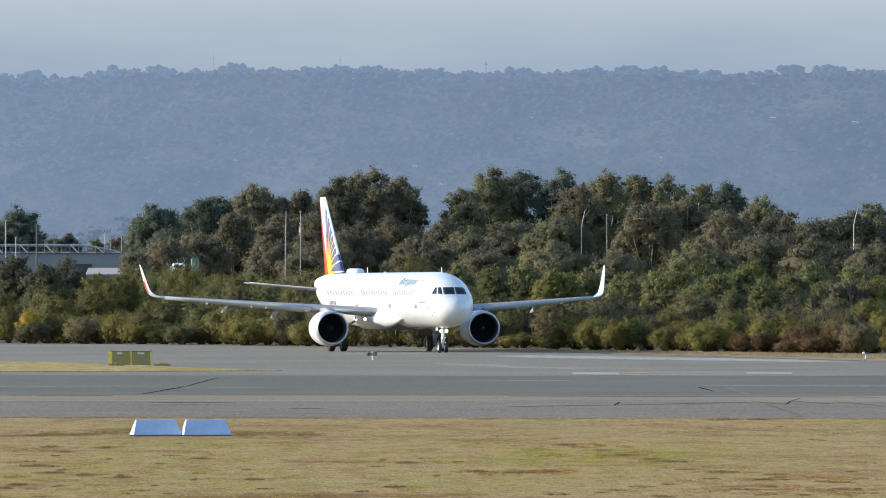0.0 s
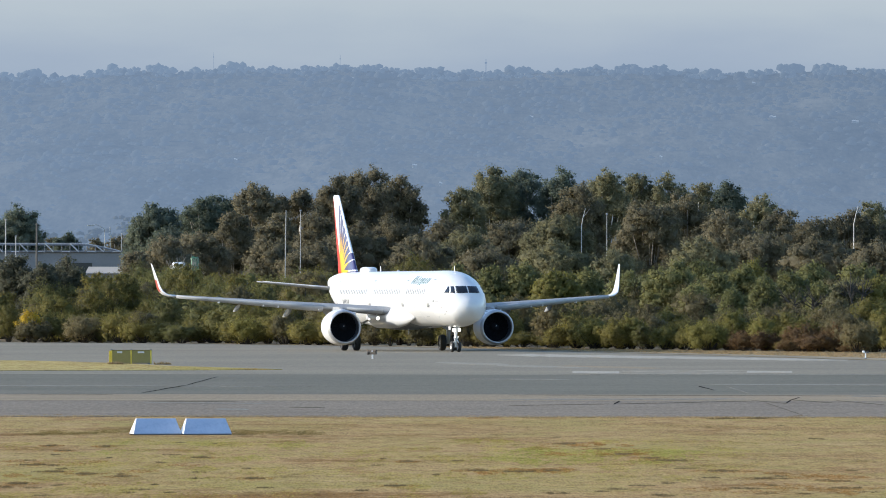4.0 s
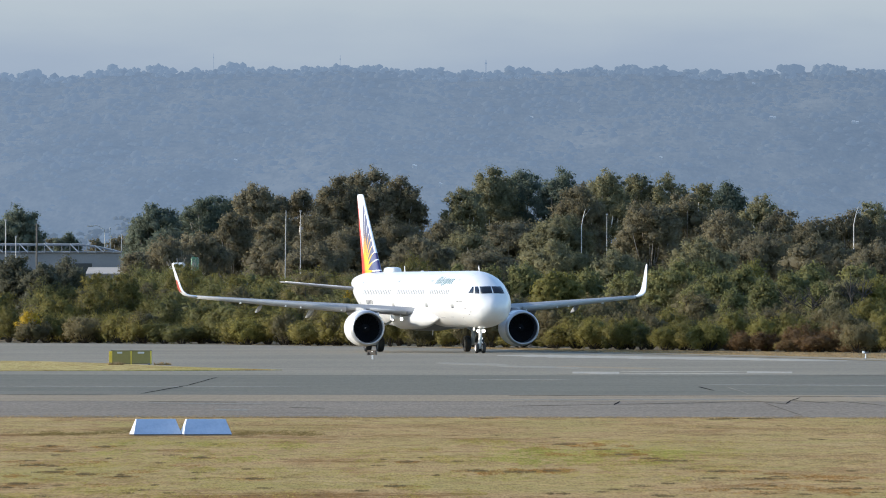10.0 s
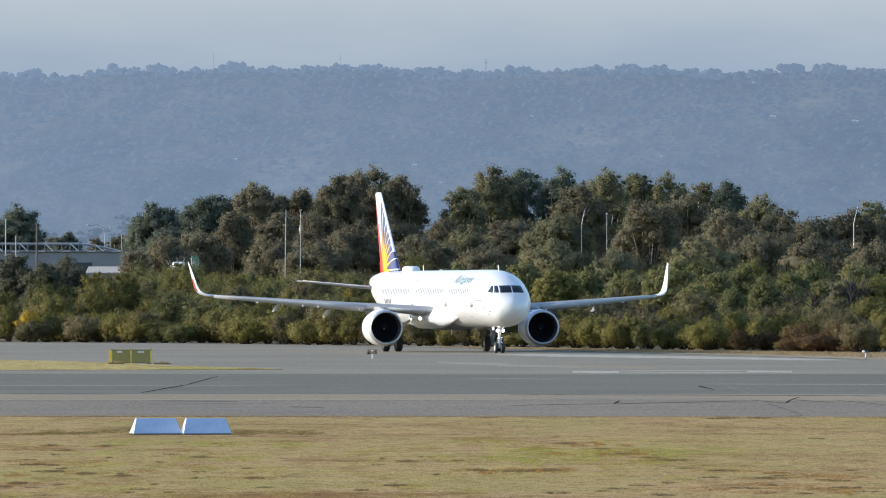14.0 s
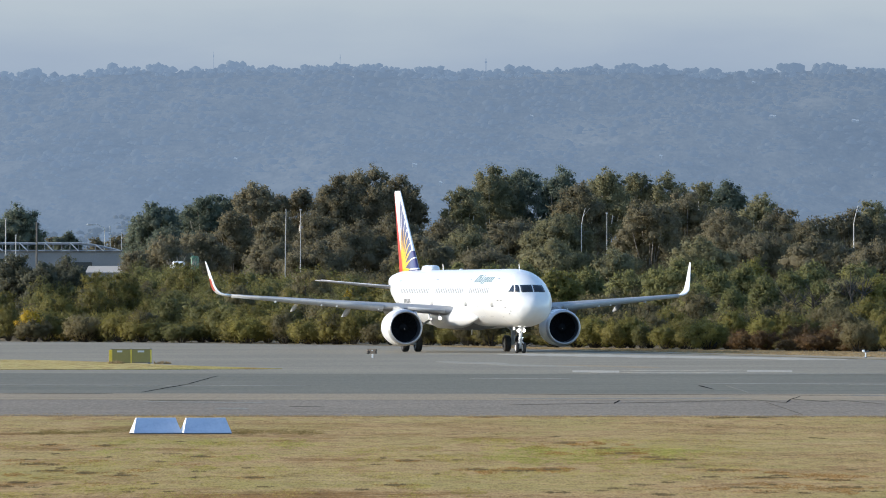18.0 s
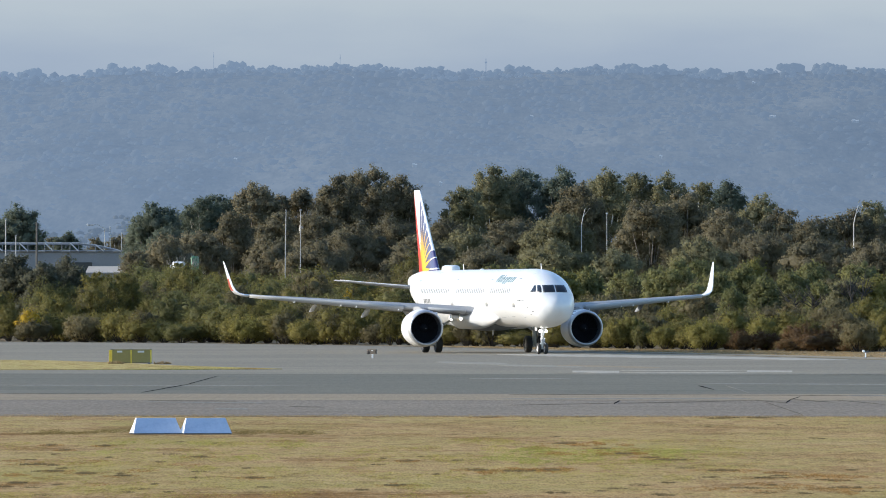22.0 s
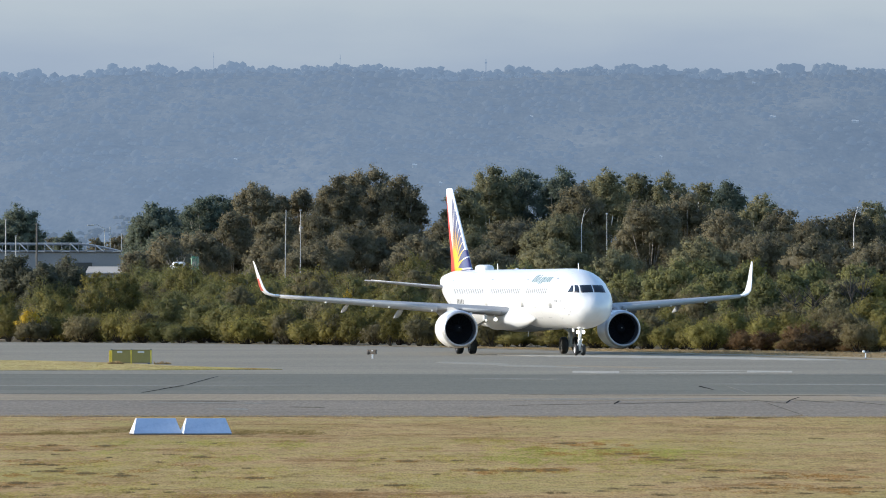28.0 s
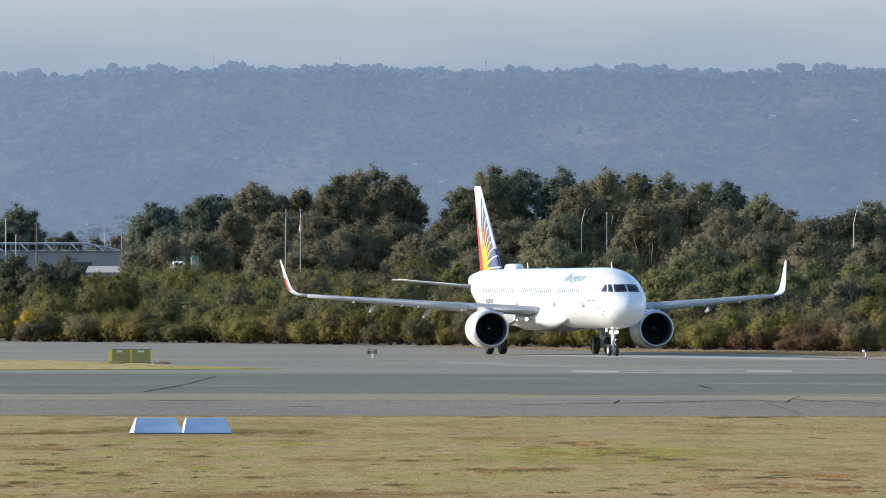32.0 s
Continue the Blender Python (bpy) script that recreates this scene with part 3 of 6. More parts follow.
def foil(le, chord, thick, up=(0, 0, 1), camber=0.02, droop=0.0):
    """A wing section: from its leading edge point backwards (-x)."""
    le, up = Vector(le), Vector(up)
    pts = []
    for t, y in FOIL:
        pts.append(le + Vector((-t * chord, 0, -droop * t * chord)) + up * ((y * thick + camber * 4 * t * (1 - t)) * chord))
    for t, y in FOIL[-2:0:-1]:
        pts.append(le + Vector((-t * chord, 0, -droop * t * chord)) + up * ((-y * thick + camber * 4 * t * (1 - t)) * chord))
    return pts


def wing_at(y):
    """Leading edge (s, z) and chord of the wing, y metres out."""
    s = 16.05 + (y - 1.98) * 0.525
    te = 23.3 + max(0.0, y - 6.4) * 0.232
    return s, 2.87 + (y - 1.98) * 0.079, te - s


def make_airliner():
    plane = new("airliner")
    plane.empty_display_size = 1
    tagged(plane, "white twin-engine passenger jet with red and yellow sunburst tail taxiing", "airliner")
    # fuselage
    ss = list(np.r_[0, 0.03, 0.08, 0.15, 0.25, np.arange(0.4, 7, 0.2), np.arange(7, 29, 1.0), np.arange(29, 44.4, 0.5), 44.5])
    rings = []
    for s in ss:
        w, c, h = hull(s)
        q = 2 / full(s)
        rings.append([(-s, w * math.copysign(abs(math.cos(t)) ** q, math.cos(t)), c + h * math.copysign(abs(math.sin(t)) ** q, math.sin(t))) for t in (2 * math.pi * (i + 0.5) / 72 for i in range(72))])
    vs, fs = loft(rings)
    part("fuselage", mesh("fuselage", vs, [f[::-1] for f in fs], WHITE, True), plane, "glossy white fuselage")
    part("tail_cone_outlet", mesh("tail_cone_outlet", *lathe_x_at([(-44.45, 0.17), (-44.75, 0.14), (-44.72, 0.10), (-44.5, 0.10)], 5.09), HOT, True), plane, "small metal exhaust at the tail cone")
    # belly fairing
    rings = []
    for s, w, d in ((14.2, 0.9, 0.02), (15.0, 1.5, 0.12), (16.0, 1.92, 0.24), (18, 2.12, 0.33), (22, 2.12, 0.35), (24.0, 1.95, 0.28), (25.2, 1.5, 0.13), (26.0, 0.9, 0.02)):
        rings.append([(-s, w * math.cos(t), 2.75 + (0.94 + d * 0.8) * math.sin(t) * (1.0 if math.sin(t) < 0 else 0.45)) for t in (2 * math.pi * i / 32 for i in range(32))])
    vs, fs = loft(rings)
    # the darker grey stands in for shade below the wing
    part("belly_fairing", mesh("belly_fairing", vs, [f[::-1] for f in fs], WING_GREY, True), plane, "grey belly fairing, darkened for underwing shade")
    for side in (-1, 1):
        rings = []
        for s, yc, zc, w, h in ((11.0, 1.42, 2.55, 0.05, 0.10), (12.0, 1.48, 2.55, 0.20, 0.36), (13.2, 1.50, 2.53, 0.36, 0.56), (14.4, 1.50, 2.51, 0.54, 0.68), (15.4, 1.50, 2.50, 0.70, 0.74), (16.4, 1.50, 2.48, 0.82, 0.78), (18.5, 1.50, 2.42, 0.88, 0.76),
                                (22.0, 1.50, 2.36, 0.82, 0.70), (24.0, 1.45, 2.36, 0.6, 0.5), (25.2, 1.4, 2.4, 0.2, 0.2)):
            rings.append([(-s, side * (yc + w * math.cos(t)), zc + h * math.sin(t)) for t in (2 * math.pi * i / 28 for i in range(28))])
        vs, fs = loft(rings)
        part("wing_root_fairing", mesh("wing_root_fairing", vs, [f[::-1] for f in fs] if side > 0 else fs, WHITE, True), plane, "white bulged fairing at the wing root")
    # cockpit panes
    for side in (-1, 1):
        for cs in (((0.035, 4.250), (0.86, 4.230), (0.78, 4.730), (0.035, 4.750)), ((0.94, 4.235), (1.20, 4.235), (1.02, 4.730), (0.86, 4.730)),
                   ((1.26, 4.240), (1.47, 4.260), (1.16, 4.710), (1.08, 4.725))):
            if side > 0 and cs[0][0] > 0.9:
                cs = tuple((y + 0.46, z) for y, z in cs)
            part("cockpit_window", mesh("cockpit_window", *front_patch(*cs, side), WINDOW_DARK, True), plane, "dark cockpit window pane")
    # cabin windows: three runs between the doors
    for side in (-1, 1):
        for s0, n in ((6.4, 11), (14.0, 16), (24.6, 17)):
            base = None
            for k in range(n):
                s = s0 + k * 0.533
                if base is None or s > 29:
                    me = mesh("cabin_window", *side_rect(s - 0.125, s + 0.125, 4.17, 4.52, side, 0.006, 2, 4), CABIN_GLASS)
                    if base is None:
                        base, base_s = me, s
                    part("cabin_window", me, plane)
                else:
                    part("cabin_window", base, plane, at=Matrix.Translation((-(s - base_s), 0, 0)))
    # doors: plates a little proud of a darker seam
    for side in (-1, 1):
        for s0, w, z0, z1 in ((4.75, 0.85, 3.35, 5.2), (12.6, 0.8, 3.4, 5.15), (22.95, 0.8, 3.4, 5.15), (34.6, 0.8, 3.4, 5.1)):
            door = part("cabin_door", mesh("cabin_door", *side_rect(s0, s0 + w, z0, z1, side, 0.004, 3, 8), WHITE, True), plane)
            part("door_seam", mesh("door_seam", *side_rect(s0 - 0.035, s0 + w + 0.035, z0 - 0.035, z1 + 0.035, side, 0.0015, 3, 8), SEAM, True), door, "thin grey door outline")
            part("door_handle", mesh("door_handle", *side_rect(s0 + w * 0.15, s0 + w * 0.9, z0 - 0.13, z0 - 0.06, side, 0.012, 2, 2), GREY_MARK), door, "dark grey scuff plate under the door")
    # airline title as slanted bars, registration and a small name as bars
    for side in (-1, 1):
        x = 5.5
        for k, (w, hgt, z) in enumerate(((0.42, 0.62, 4.88), (0.40, 0.62, 4.88), (0.22, 0.44, 4.88), (0.22, 0.6, 4.88), (0.22, 0.44, 4.88), (0.42, 0.6, 4.76), (0.42, 0.6, 4.76),
                                         (0.24, 0.44, 4.88), (0.46, 0.44, 4.88), (0.44, 0.44, 4.88), (0.40, 0.44, 4.88))):
            s0 = x if side > 0 else 11.6 - (x - 5.5) - w
            hgt *= 0.86
            for s1, w1 in ((s0, 0.36 * w), (s0 + w * 0.55, 0.32 * w)):
                part("title_bar", mesh("title_bar", *side_rect(s1, s1 + w1, z + 0.04, z + 0.04 + hgt, side, 0.007, 2, 5, 0.35 * -side), TEAL), plane, "slanted blue title bar")
            x += w + 0.13
        for k in range(5):
            part("registration_bar", mesh("registration_bar", *side_rect(30.0 + k * 0.46, 30.30 + k * 0.46, 3.46, 3.78, side, 0.007, 2, 3), REG_GREY), plane, "small grey registration bar")
        for k, w in enumerate((0.12, 0.1, 0.1, 0.16, 0.1, 0.12)):
            part("name_bar", mesh("name_bar", *side_rect(2.9 + k * 0.2, 2.9 + k * 0.2 + w, 3.62, 3.72, side, 0.007, 2, 3), GREY_MARK), plane, "tiny dark nose marking")
    # probes, static ports and hull joints
    for side in (-1, 1):
        for s_, z_ in ((1.55, 2.95), (1.95, 2.75), (2.3, 3.2)):
            y_ = hull_side(s_, z_)
            part("probe", mesh("probe", *join(tube((-s_, side * (y_ - 0.03), z_), (-s_ + 0.02, side * (y_ + 0.10), z_ - 0.02), 0.022, 0.016, 8), tube((-s_ + 0.02, side * (y_ + 0.10), z_ - 0.02), (-s_ + 0.2, side * (y_ + 0.12), z_ - 0.02), 0.018, 0.01, 8)), GREY_MARK), plane, "small dark air probe")
        for s_, z_, w_, h_ in ((6.2, 2.55, 0.9, 0.035), (9.0, 2.5, 1.2, 0.035), (12.6, 2.62, 0.7, 0.05), (9.2, 3.2, 0.6, 0.04), (3.4, 2.5, 0.3, 0.05)):
            part("access_panel", mesh("access_panel", *side_rect(s_, s_ + w_, z_, z_ + h_, side, 0.005, 3, 2), SEAM), plane, "thin grey access panel seam")
    for s_ in (1.02, 3.9, 8.2, 15.2, 24.2, 31.0, 37.4):
        ring_ = []
        for i in range(73):
            t = 2 * math.pi * i / 72
            w_, c_, h_ = hull(s_)
            p_ = 2 / full(s_)
            ring_ += [(s_ + ds, w_ * math.copysign(abs(math.cos(t)) ** p_, math.cos(t)), c_ + h_ * math.copysign(abs(math.sin(t)) ** p_, math.sin(t))) for ds in (0.0, 0.028)]
        part("hull_joint", mesh("hull_joint", *skin_patch(ring_, 0.003, 73, 2), JOINT), plane, "faint grey hull joint")
    # aerials, satellite dome, beacons
    for s, hgt, c in ((4.95, 0.42, 0.34), (27.9, 0.42, 0.34)):
        z = hull(s)[1] + hull(s)[2]
        part("aerial", mesh("aerial", *loft([foil((-s + c / 2, 0, z - 0.05), c, 0.12, (0, 1, 0), 0), foil((-s - 0.04, 0, z + hgt), c * 0.45, 0.12, (0, 1, 0), 0)]), WHITE, True), plane, "white blade aerial")
    rings = []
    for f_, k in ((0.0, 1.0), (0.4, 1.0), (0.68, 0.96), (0.88, 0.84), (1.0, 0.55)):
        rings.append([(-31.9 + 1.35 * k * math.copysign(abs(math.cos(t)) ** 0.8, math.cos(t)), 0.56 * k * math.copysign(abs(math.sin(t)) ** 0.8, math.sin(t)), 5.75 + 0.46 * f_) for t in (2 * math.pi * i / 32 for i in range(32))])
    part("satellite_dome", mesh("satellite_dome", *loft(rings), WHITE, True), plane, "white satellite aerial dome on the roof")
    for s, hh in ((20.2, 0.101), (22.3, 0.07)):
        part("beacon", mesh("beacon", *loft([[(-s + r * math.cos(t), r * math.sin(t), 5.83 + z) for t in (2 * math.pi * i / 12 for i in range(12))] for r, z in ((0.16, 0), (0.14, hh * 0.6), (0.07, hh + 0.03))]),
                            BROWN if hh > 0.1 else WHITE, True), plane, "small dull beacon on the roof")
    # wings
    for side in (-1, 1):
        secs = []
        for y in (0.8, 1.98, 3.2, 4.6, 6.4, 8.5, 11, 13.5, 15.4, 16.55):
            s, z, c = wing_at(y)
            secs.append(foil((-s, y, z), c, min(0.122 - 0.0024 * y, 0.085 + 0.004 * y), (0, 0, 1), 0.015, 0.012))
        w = loft(secs)
        w = w if side > 0 else flip(w)
        part("wing", mesh("wing", *w, WING_GREY, True), plane, "pale grey wing")
        secs = []
        for y in (2.62, 3.6, 5.0):
            s, z, c = wing_at(y)
            secs.append(foil((-s + 0.14, y, z + 0.03), 0.9, 0.24, (0, 0, 1), 0.0, 0.24))
        w = loft(secs)
        part("slat", mesh("slat", *(w if side > 0 else flip(w)), SLAT_GREY, True), plane, "pale inboard slat")
        secs = []
        for y in (6.6, 9, 12, 14.5, 16.5):
            s, z, c = wing_at(y)
            secs.append(foil((-s + 0.08, y, z), 0.22 * c, 0.38, (0, 0, 1), 0.0, 0.32))
        w = loft(secs)
        part("slat", mesh("slat", *(w if side > 0 else flip(w)), SLAT_GREY, True), plane, "pale grey outboard slat")
        # upturned wing tip
        s, z, c = wing_at(16.55)
        secs = []
        for dy, dz, ds, ch, a in ((0.0, 0.0, 0.0, c, 0), (0.35, 0.04, 0.2, c * 0.95, 12), (0.62, 0.14, 0.38, c * 0.9, 30), (0.85, 0.36, 0.6, c * 0.82, 52), (0.98, 0.68, 0.88, c * 0.72, 70), (1.10, 1.2, 1.22, c * 0.55, 78), (1.27, 1.95, 1.72, c * 0.36, 80), (1.36, 2.33, 2.02, c * 0.22, 80), (1.38, 2.42, 2.2, c * 0.12, 80)):
            secs.append(foil((-s - ds, 16.55 + dy, z + dz), ch, 0.10, (0, -math.sin(radians(a)), math.cos(radians(a))), 0.0))
        w = loft(secs)
        idx = []
        nf = len(FOIL)
        for f_ in w[1]:
            zs = sum(w[0][i][2] for i in f_) / len(f_)
            lower = len(f_) == 4 and nf - 1 <= (f_[0] % len(secs[0])) < nf + 7
            idx.append(1 if lower and z + 0.25 < zs < z + 1.5 else 0)
        w = w if side > 0 else flip(w)
        part("winglet", mesh("winglet", *w, [WHITE, RED], True, idx), plane, "white upturned winglet with a red outer panel")
        # flap track fairings and slat hinges
        for y, ln, r in ((8.35, 3.0, 0.30), (11.9, 2.5, 0.24)):
            s, z, c = wing_at(y)
            prof = [(0.0, 0.02), (-0.12 * ln, 0.55 * r), (-0.3 * ln, 0.95 * r), (-0.55 * ln, r), (-0.8 * ln, 0.62 * r), (-ln, 0.03)]
            v, f_ = lathe(prof, 16)
            v = [(x - s - c * 0.42, yy * 0.4 + side * y, zz * 0.85 + z - 0.28 + 0.20 * x) for x, yy, zz in v]
            part("flap_fairing", mesh("flap_fairing", v, f_, WING_GREY, True), plane, "grey flap track fairing")
        for y in (6.9, 9.6, 10.6, 13.6):
            s, z, c = wing_at(y)
            part("slat_track", mesh("slat_track", *block(-s - 0.25, side * y, z - 0.22, 0.5, 0.09, 0.13, 0.02), WHITE), plane, "small white slat track cover")
        # tailplane
        secs = []
        for y, s, c, z in ((0.5, 37.9, 4.0, 4.56), (2.5, 39.25, 2.95, 4.75), (4.5, 40.5, 2.1, 4.95), (6.0, 41.45, 1.45, 5.10), (6.22, 41.8, 1.0, 5.13)):
            secs.append(foil((-s, y, z), c, 0.085, (0, 0, 1), 0))
        w = loft(secs)
        tp = part("tailplane", mesh("tailplane", *(w if side > 0 else flip(w)), WING_GREY, True), plane, "grey horizontal tailplane")
        secs = [foil((-s + 0.03, y, z + 0.06), 0.16 * c, 0.16, (0, 0, 1), 0) for y, s, c, z in ((1.6, 38.65, 3.4, 4.66), (2.5, 39.25, 2.95, 4.75), (4.5, 40.5, 2.1, 4.95), (6.0, 41.45, 1.45, 5.10))]
        w = loft(secs)
        part("leading_edge", mesh("leading_edge", *(w if side > 0 else flip(w)), MARKER_WHITE, True), tp, "pale tailplane leading edge")
    # fin
    secs = []
    for z, s, c in ((5.55, 35.0, 7.0), (6.0, 35.9, 6.05), (6.6, 36.5, 5.55), (8.5, 38.45, 4.25), (10.5, 40.45, 2.85), (11.55, 41.5, 2.1), (11.74, 41.75, 1.7)):
        secs.append(foil((-s, 0, z), c, 0.095, (0, 1, 0), 0))
    v, f_ = loft(secs)
    part("fin", mesh("fin", v, [q[::-1] for q in f_], TAIL, True), plane, "tail fin with red, yellow sunburst and navy wedges")
    # engines
    for side in (-1, 1):
        ex, ey, ez = -14.98, side * 5.75, 1.745

        def put(piece):
            return shift(piece, ex, ey, ez)
        outer = [(-0.03, 1.10), (0.02, 1.13), (0.0, 1.17), (-0.10, 1.215), (-0.35, 1.265), (-0.8, 1.305), (-1.4, 1.32), (-2.0, 1.30), (-2.7, 1.20), (-3.3, 1.05), (-3.32, 1.02), (-2.6, 1.10),
                 (-1.2, 1.06), (-0.9, 1.05), (-0.5, 1.04), (-0.2, 1.05)]
        nac = part("nacelle", mesh("nacelle", *put(lathe([p for p in outer[3:11]], 56)), WHITE, True), plane, "white engine nacelle")
        part("inlet_lip", mesh("inlet_lip", *put(lathe([(-0.34, 1.268), (-0.10, 1.22), (0.0, 1.172), (0.03, 1.13), (0.0, 1.09), (-0.12, 1.06)], 56)), LIP, True), nac, "bare metal inlet lip")
        part("inlet_duct", mesh("inlet_duct", *put(lathe([(-0.11, 1.061), (-0.5, 1.04), (-0.95, 1.05), (-1.3, 1.06), (-2.6, 1.0), (-3.31, 1.03)], 48)), DUCT, True), nac, "dark inlet liner")
        ring = []
        for r, tw, ch in ((0.28, 0.35, 0.20), (0.65, 0.7, 0.30), (1.03, 1.05, 0.34)):
            c0, tang = Vector((0, r, 0)), Vector((0, 0, 1))
            dv = Vector((math.cos(tw), 0, 0)) + tang * math.sin(tw)
            nrm = (Vector((math.sin(tw), 0, 0)) * -1 + tang * math.cos(tw)) * 0.012
            ring.append([c0 + dv * ch / 2 + nrm, c0 - dv * ch / 2 + nrm, c0 - dv * ch / 2 - nrm, c0 + dv * ch / 2 - nrm])
        blade = mesh("fan_blade", *loft(ring), FAN)
        hub = lathe([(-0.30, 0.31), (0.0, 0.30), (0.12, 0.28)], 28)
        back = lathe([(-0.35, 1.05), (-0.36, 0.02)], 28)
        fan = part("fan", mesh("fan", *join(hub, back), FAN, False), plane, "dark titanium fan", at=Matrix.Translation((ex - 0.95, ey, ez)))
        fan["spin"] = 1
        for k in range(20):
            part("fan_blade", blade, fan, at=Matrix.Rotation(2 * math.pi * k / 20, 4, "X"))
        part("spinner", mesh("spinner", *lathe([(0.12, 0.285), (0.25, 0.22), (0.38, 0.12), (0.45, 0.015)], 28), FAN, True), fan, "dark spinner cone")
        part("spinner_mark", mesh("spinner_mark", *tube((0.40, 0.05, 0.02), (0.34, 0.13, 0.03), 0.035, 0.02, 6), MARKER_WHITE), fan, "white spinner swirl")
        part("core_nozzle", mesh("core_nozzle", *put(lathe([(-2.6, 0.80), (-3.6, 0.62), (-4.3, 0.45), (-4.28, 0.42), (-3.4, 0.5)], 36)), HOT, True), nac, "dull metal core nozzle")
        part("exhaust_cone", mesh("exhaust_cone", *put(lathe([(-3.8, 0.30), (-4.5, 0.16), (-4.9, 0.02)], 24)), HOT, True), nac, "dull metal exhaust cone")
        s_w, z_w, _ = wing_at(5.75)
        secs = [[(ex - 0.9, ey - 0.05, ez + 1.26), (ex - 0.9, ey + 0.05, ez + 1.26), (ex - 0.9, ey + 0.05, ez + 1.32), (ex - 0.9, ey - 0.05, ez + 1.32)]]
        for dx, w, z0, z1 in ((-1.8, 0.16, ez + 1.1, ez + 1.50), (-3.0, 0.2, ez + 0.9, z_w + 0.05), (-5.0, 0.2, ez + 0.75, z_w + 0.02), (-7.0, 0.1, ez + 1.15, z_w)):
            secs.append([(ex + dx, ey - w, z0), (ex + dx, ey + w, z0), (ex + dx, ey + w, z1), (ex + dx, ey - w, z1)])
        v, f_ = loft(secs)
        # grey instead of white, to paint in the shade behind the nacelle
        part("pylon", mesh("pylon", v, [q[::-1] for q in f_], WING_GREY), plane, "engine pylon greyed for underwing shade")
        part("nacelle_strake", mesh("nacelle_strake", *block(ex - 1.2, ey - side * 0.95, ez + 0.98, 0.9, 0.03, 0.28, 0.01), WHITE), nac)
    # nose gear
    part("nose_gear_strut", mesh("nose_gear_strut", *join(tube((-4.72, 0, 0.38), (-4.60, 0, 1.95), 0.10, 0.12), tube((-4.72, -0.32, 0.385), (-4.72, 0.32, 0.385), 0.06),
                                 tube((-4.65, 0, 0.95), (-3.85, 0, 1.9), 0.05), tube((-4.58, 0.0, 1.0), (-4.53, 0.22, 0.62), 0.03), tube((-4.58, 0.0, 1.0), (-4.53, -0.22, 0.62), 0.03),
                                 block(-4.58, 0, 1.02, 0.14, 0.30, 0.20, 0.03), block(-4.57, 0, 1.56, 0.10, 0.34, 0.05, 0.02)), STRUT, False), plane, "pale nose gear strut")
    for y in (-0.42, 0.42):
        part("nose_gear_door", mesh("nose_gear_door", *block(-5.2, y * 0.75, 1.72, 0.6, 0.03, 0.24, 0.01), STRUT), plane, "white nose gear door")
    for y, z, r in ((-0.19, 1.58, 0.125), (0.19, 1.58, 0.125), (-0.10, 1.06, 0.026), (0.12, 1.08, 0.022)):
        housing = part("taxi_light", mesh("taxi_light", *shift(lathe([(-0.10, 0.03), (-0.08, r * 0.9), (0.02, r * 1.08), (0.03, r)], 20), -4.45, y, z), STRUT, True), plane, "round landing light housing")
        part("lamp_lens", mesh("lamp_lens", *shift(lathe([(0.022, r), (0.04, r * 0.7), (0.05, 0.005)], 20), -4.45, y, z), LANDING, True), housing, "glowing white lamp lens")
    for y in (-0.25, 0.25):
        wheel(plane, "nose_wheel", -4.72, y, 0.38, 0.22)
    # main gear
    for side in (-1, 1):
        y = side * 3.73
        part("main_gear_strut", mesh("main_gear_strut", *join(tube((-21.97, y, 0.57), (-21.85, y, 2.75), 0.15, 0.2), tube((-21.97, y - 0.5, 0.575), (-21.97, y + 0.5, 0.575), 0.09),
                                     tube((-21.9, y, 1.5), (-21.6, y - side * 1.7, 2.5), 0.08), tube((-21.7, y, 1.2), (-21.7, y, 0.75), 0.05)), STRUT, False), plane, "pale main gear strut")
        # door colour darkened for dirt and for the shade it hangs in
        part("main_gear_door", mesh("main_gear_door", *block(-21.9, y + side * 0.30, 1.95, 1.15, 0.04, 1.55, 0.015), GEAR_DARK), plane, "main gear door, dark grey for dirt and shade")
        for dy in (-0.465, 0.465):
            wheel(plane, "main_wheel", -21.97, y + dy, 0.585, 0.46)
        # landing light under the wing root
        for k, (s, yy, z, r) in enumerate(((16.9, 2.85, 2.40, 0.115), (17.2, 3.45, 2.34, 0.07))):
            hs = part("landing_light", mesh("landing_light", *shift(lathe([(-0.2, 0.04), (-0.14, r * 0.8), (0.0, r * 1.06), (0.02, r)], 20), -s, side * yy, z), FAIR_GREY, True), plane, "landing light under the wing root")
            part("lamp_lens", mesh("lamp_lens", *shift(lathe([(0.012, r), (0.05, r * 0.7), (0.06, 0.005)], 20), -s, side * yy, z), LANDING if side < 0 else BARE, True), hs, "bright lamp lens")
            part("lamp_arm", mesh("lamp_arm", *tube((-s - 0.1, side * yy, z), (-s - 0.5, side * yy, z + 0.55), 0.04), STRUT), hs)
    part("drain_mast", mesh("drain_mast", *loft([foil((-16.8, -0.5, 1.62), 0.3, 0.12, (0, 1, 0), 0), foil((-16.95, -0.5, 1.22), 0.2, 0.12, (0, 1, 0), 0)]), WHITE), plane, "white drain mast")
    return plane


def lathe_x_at(profile, z):
    return shift(lathe(profile, 24), 0, 0, z)


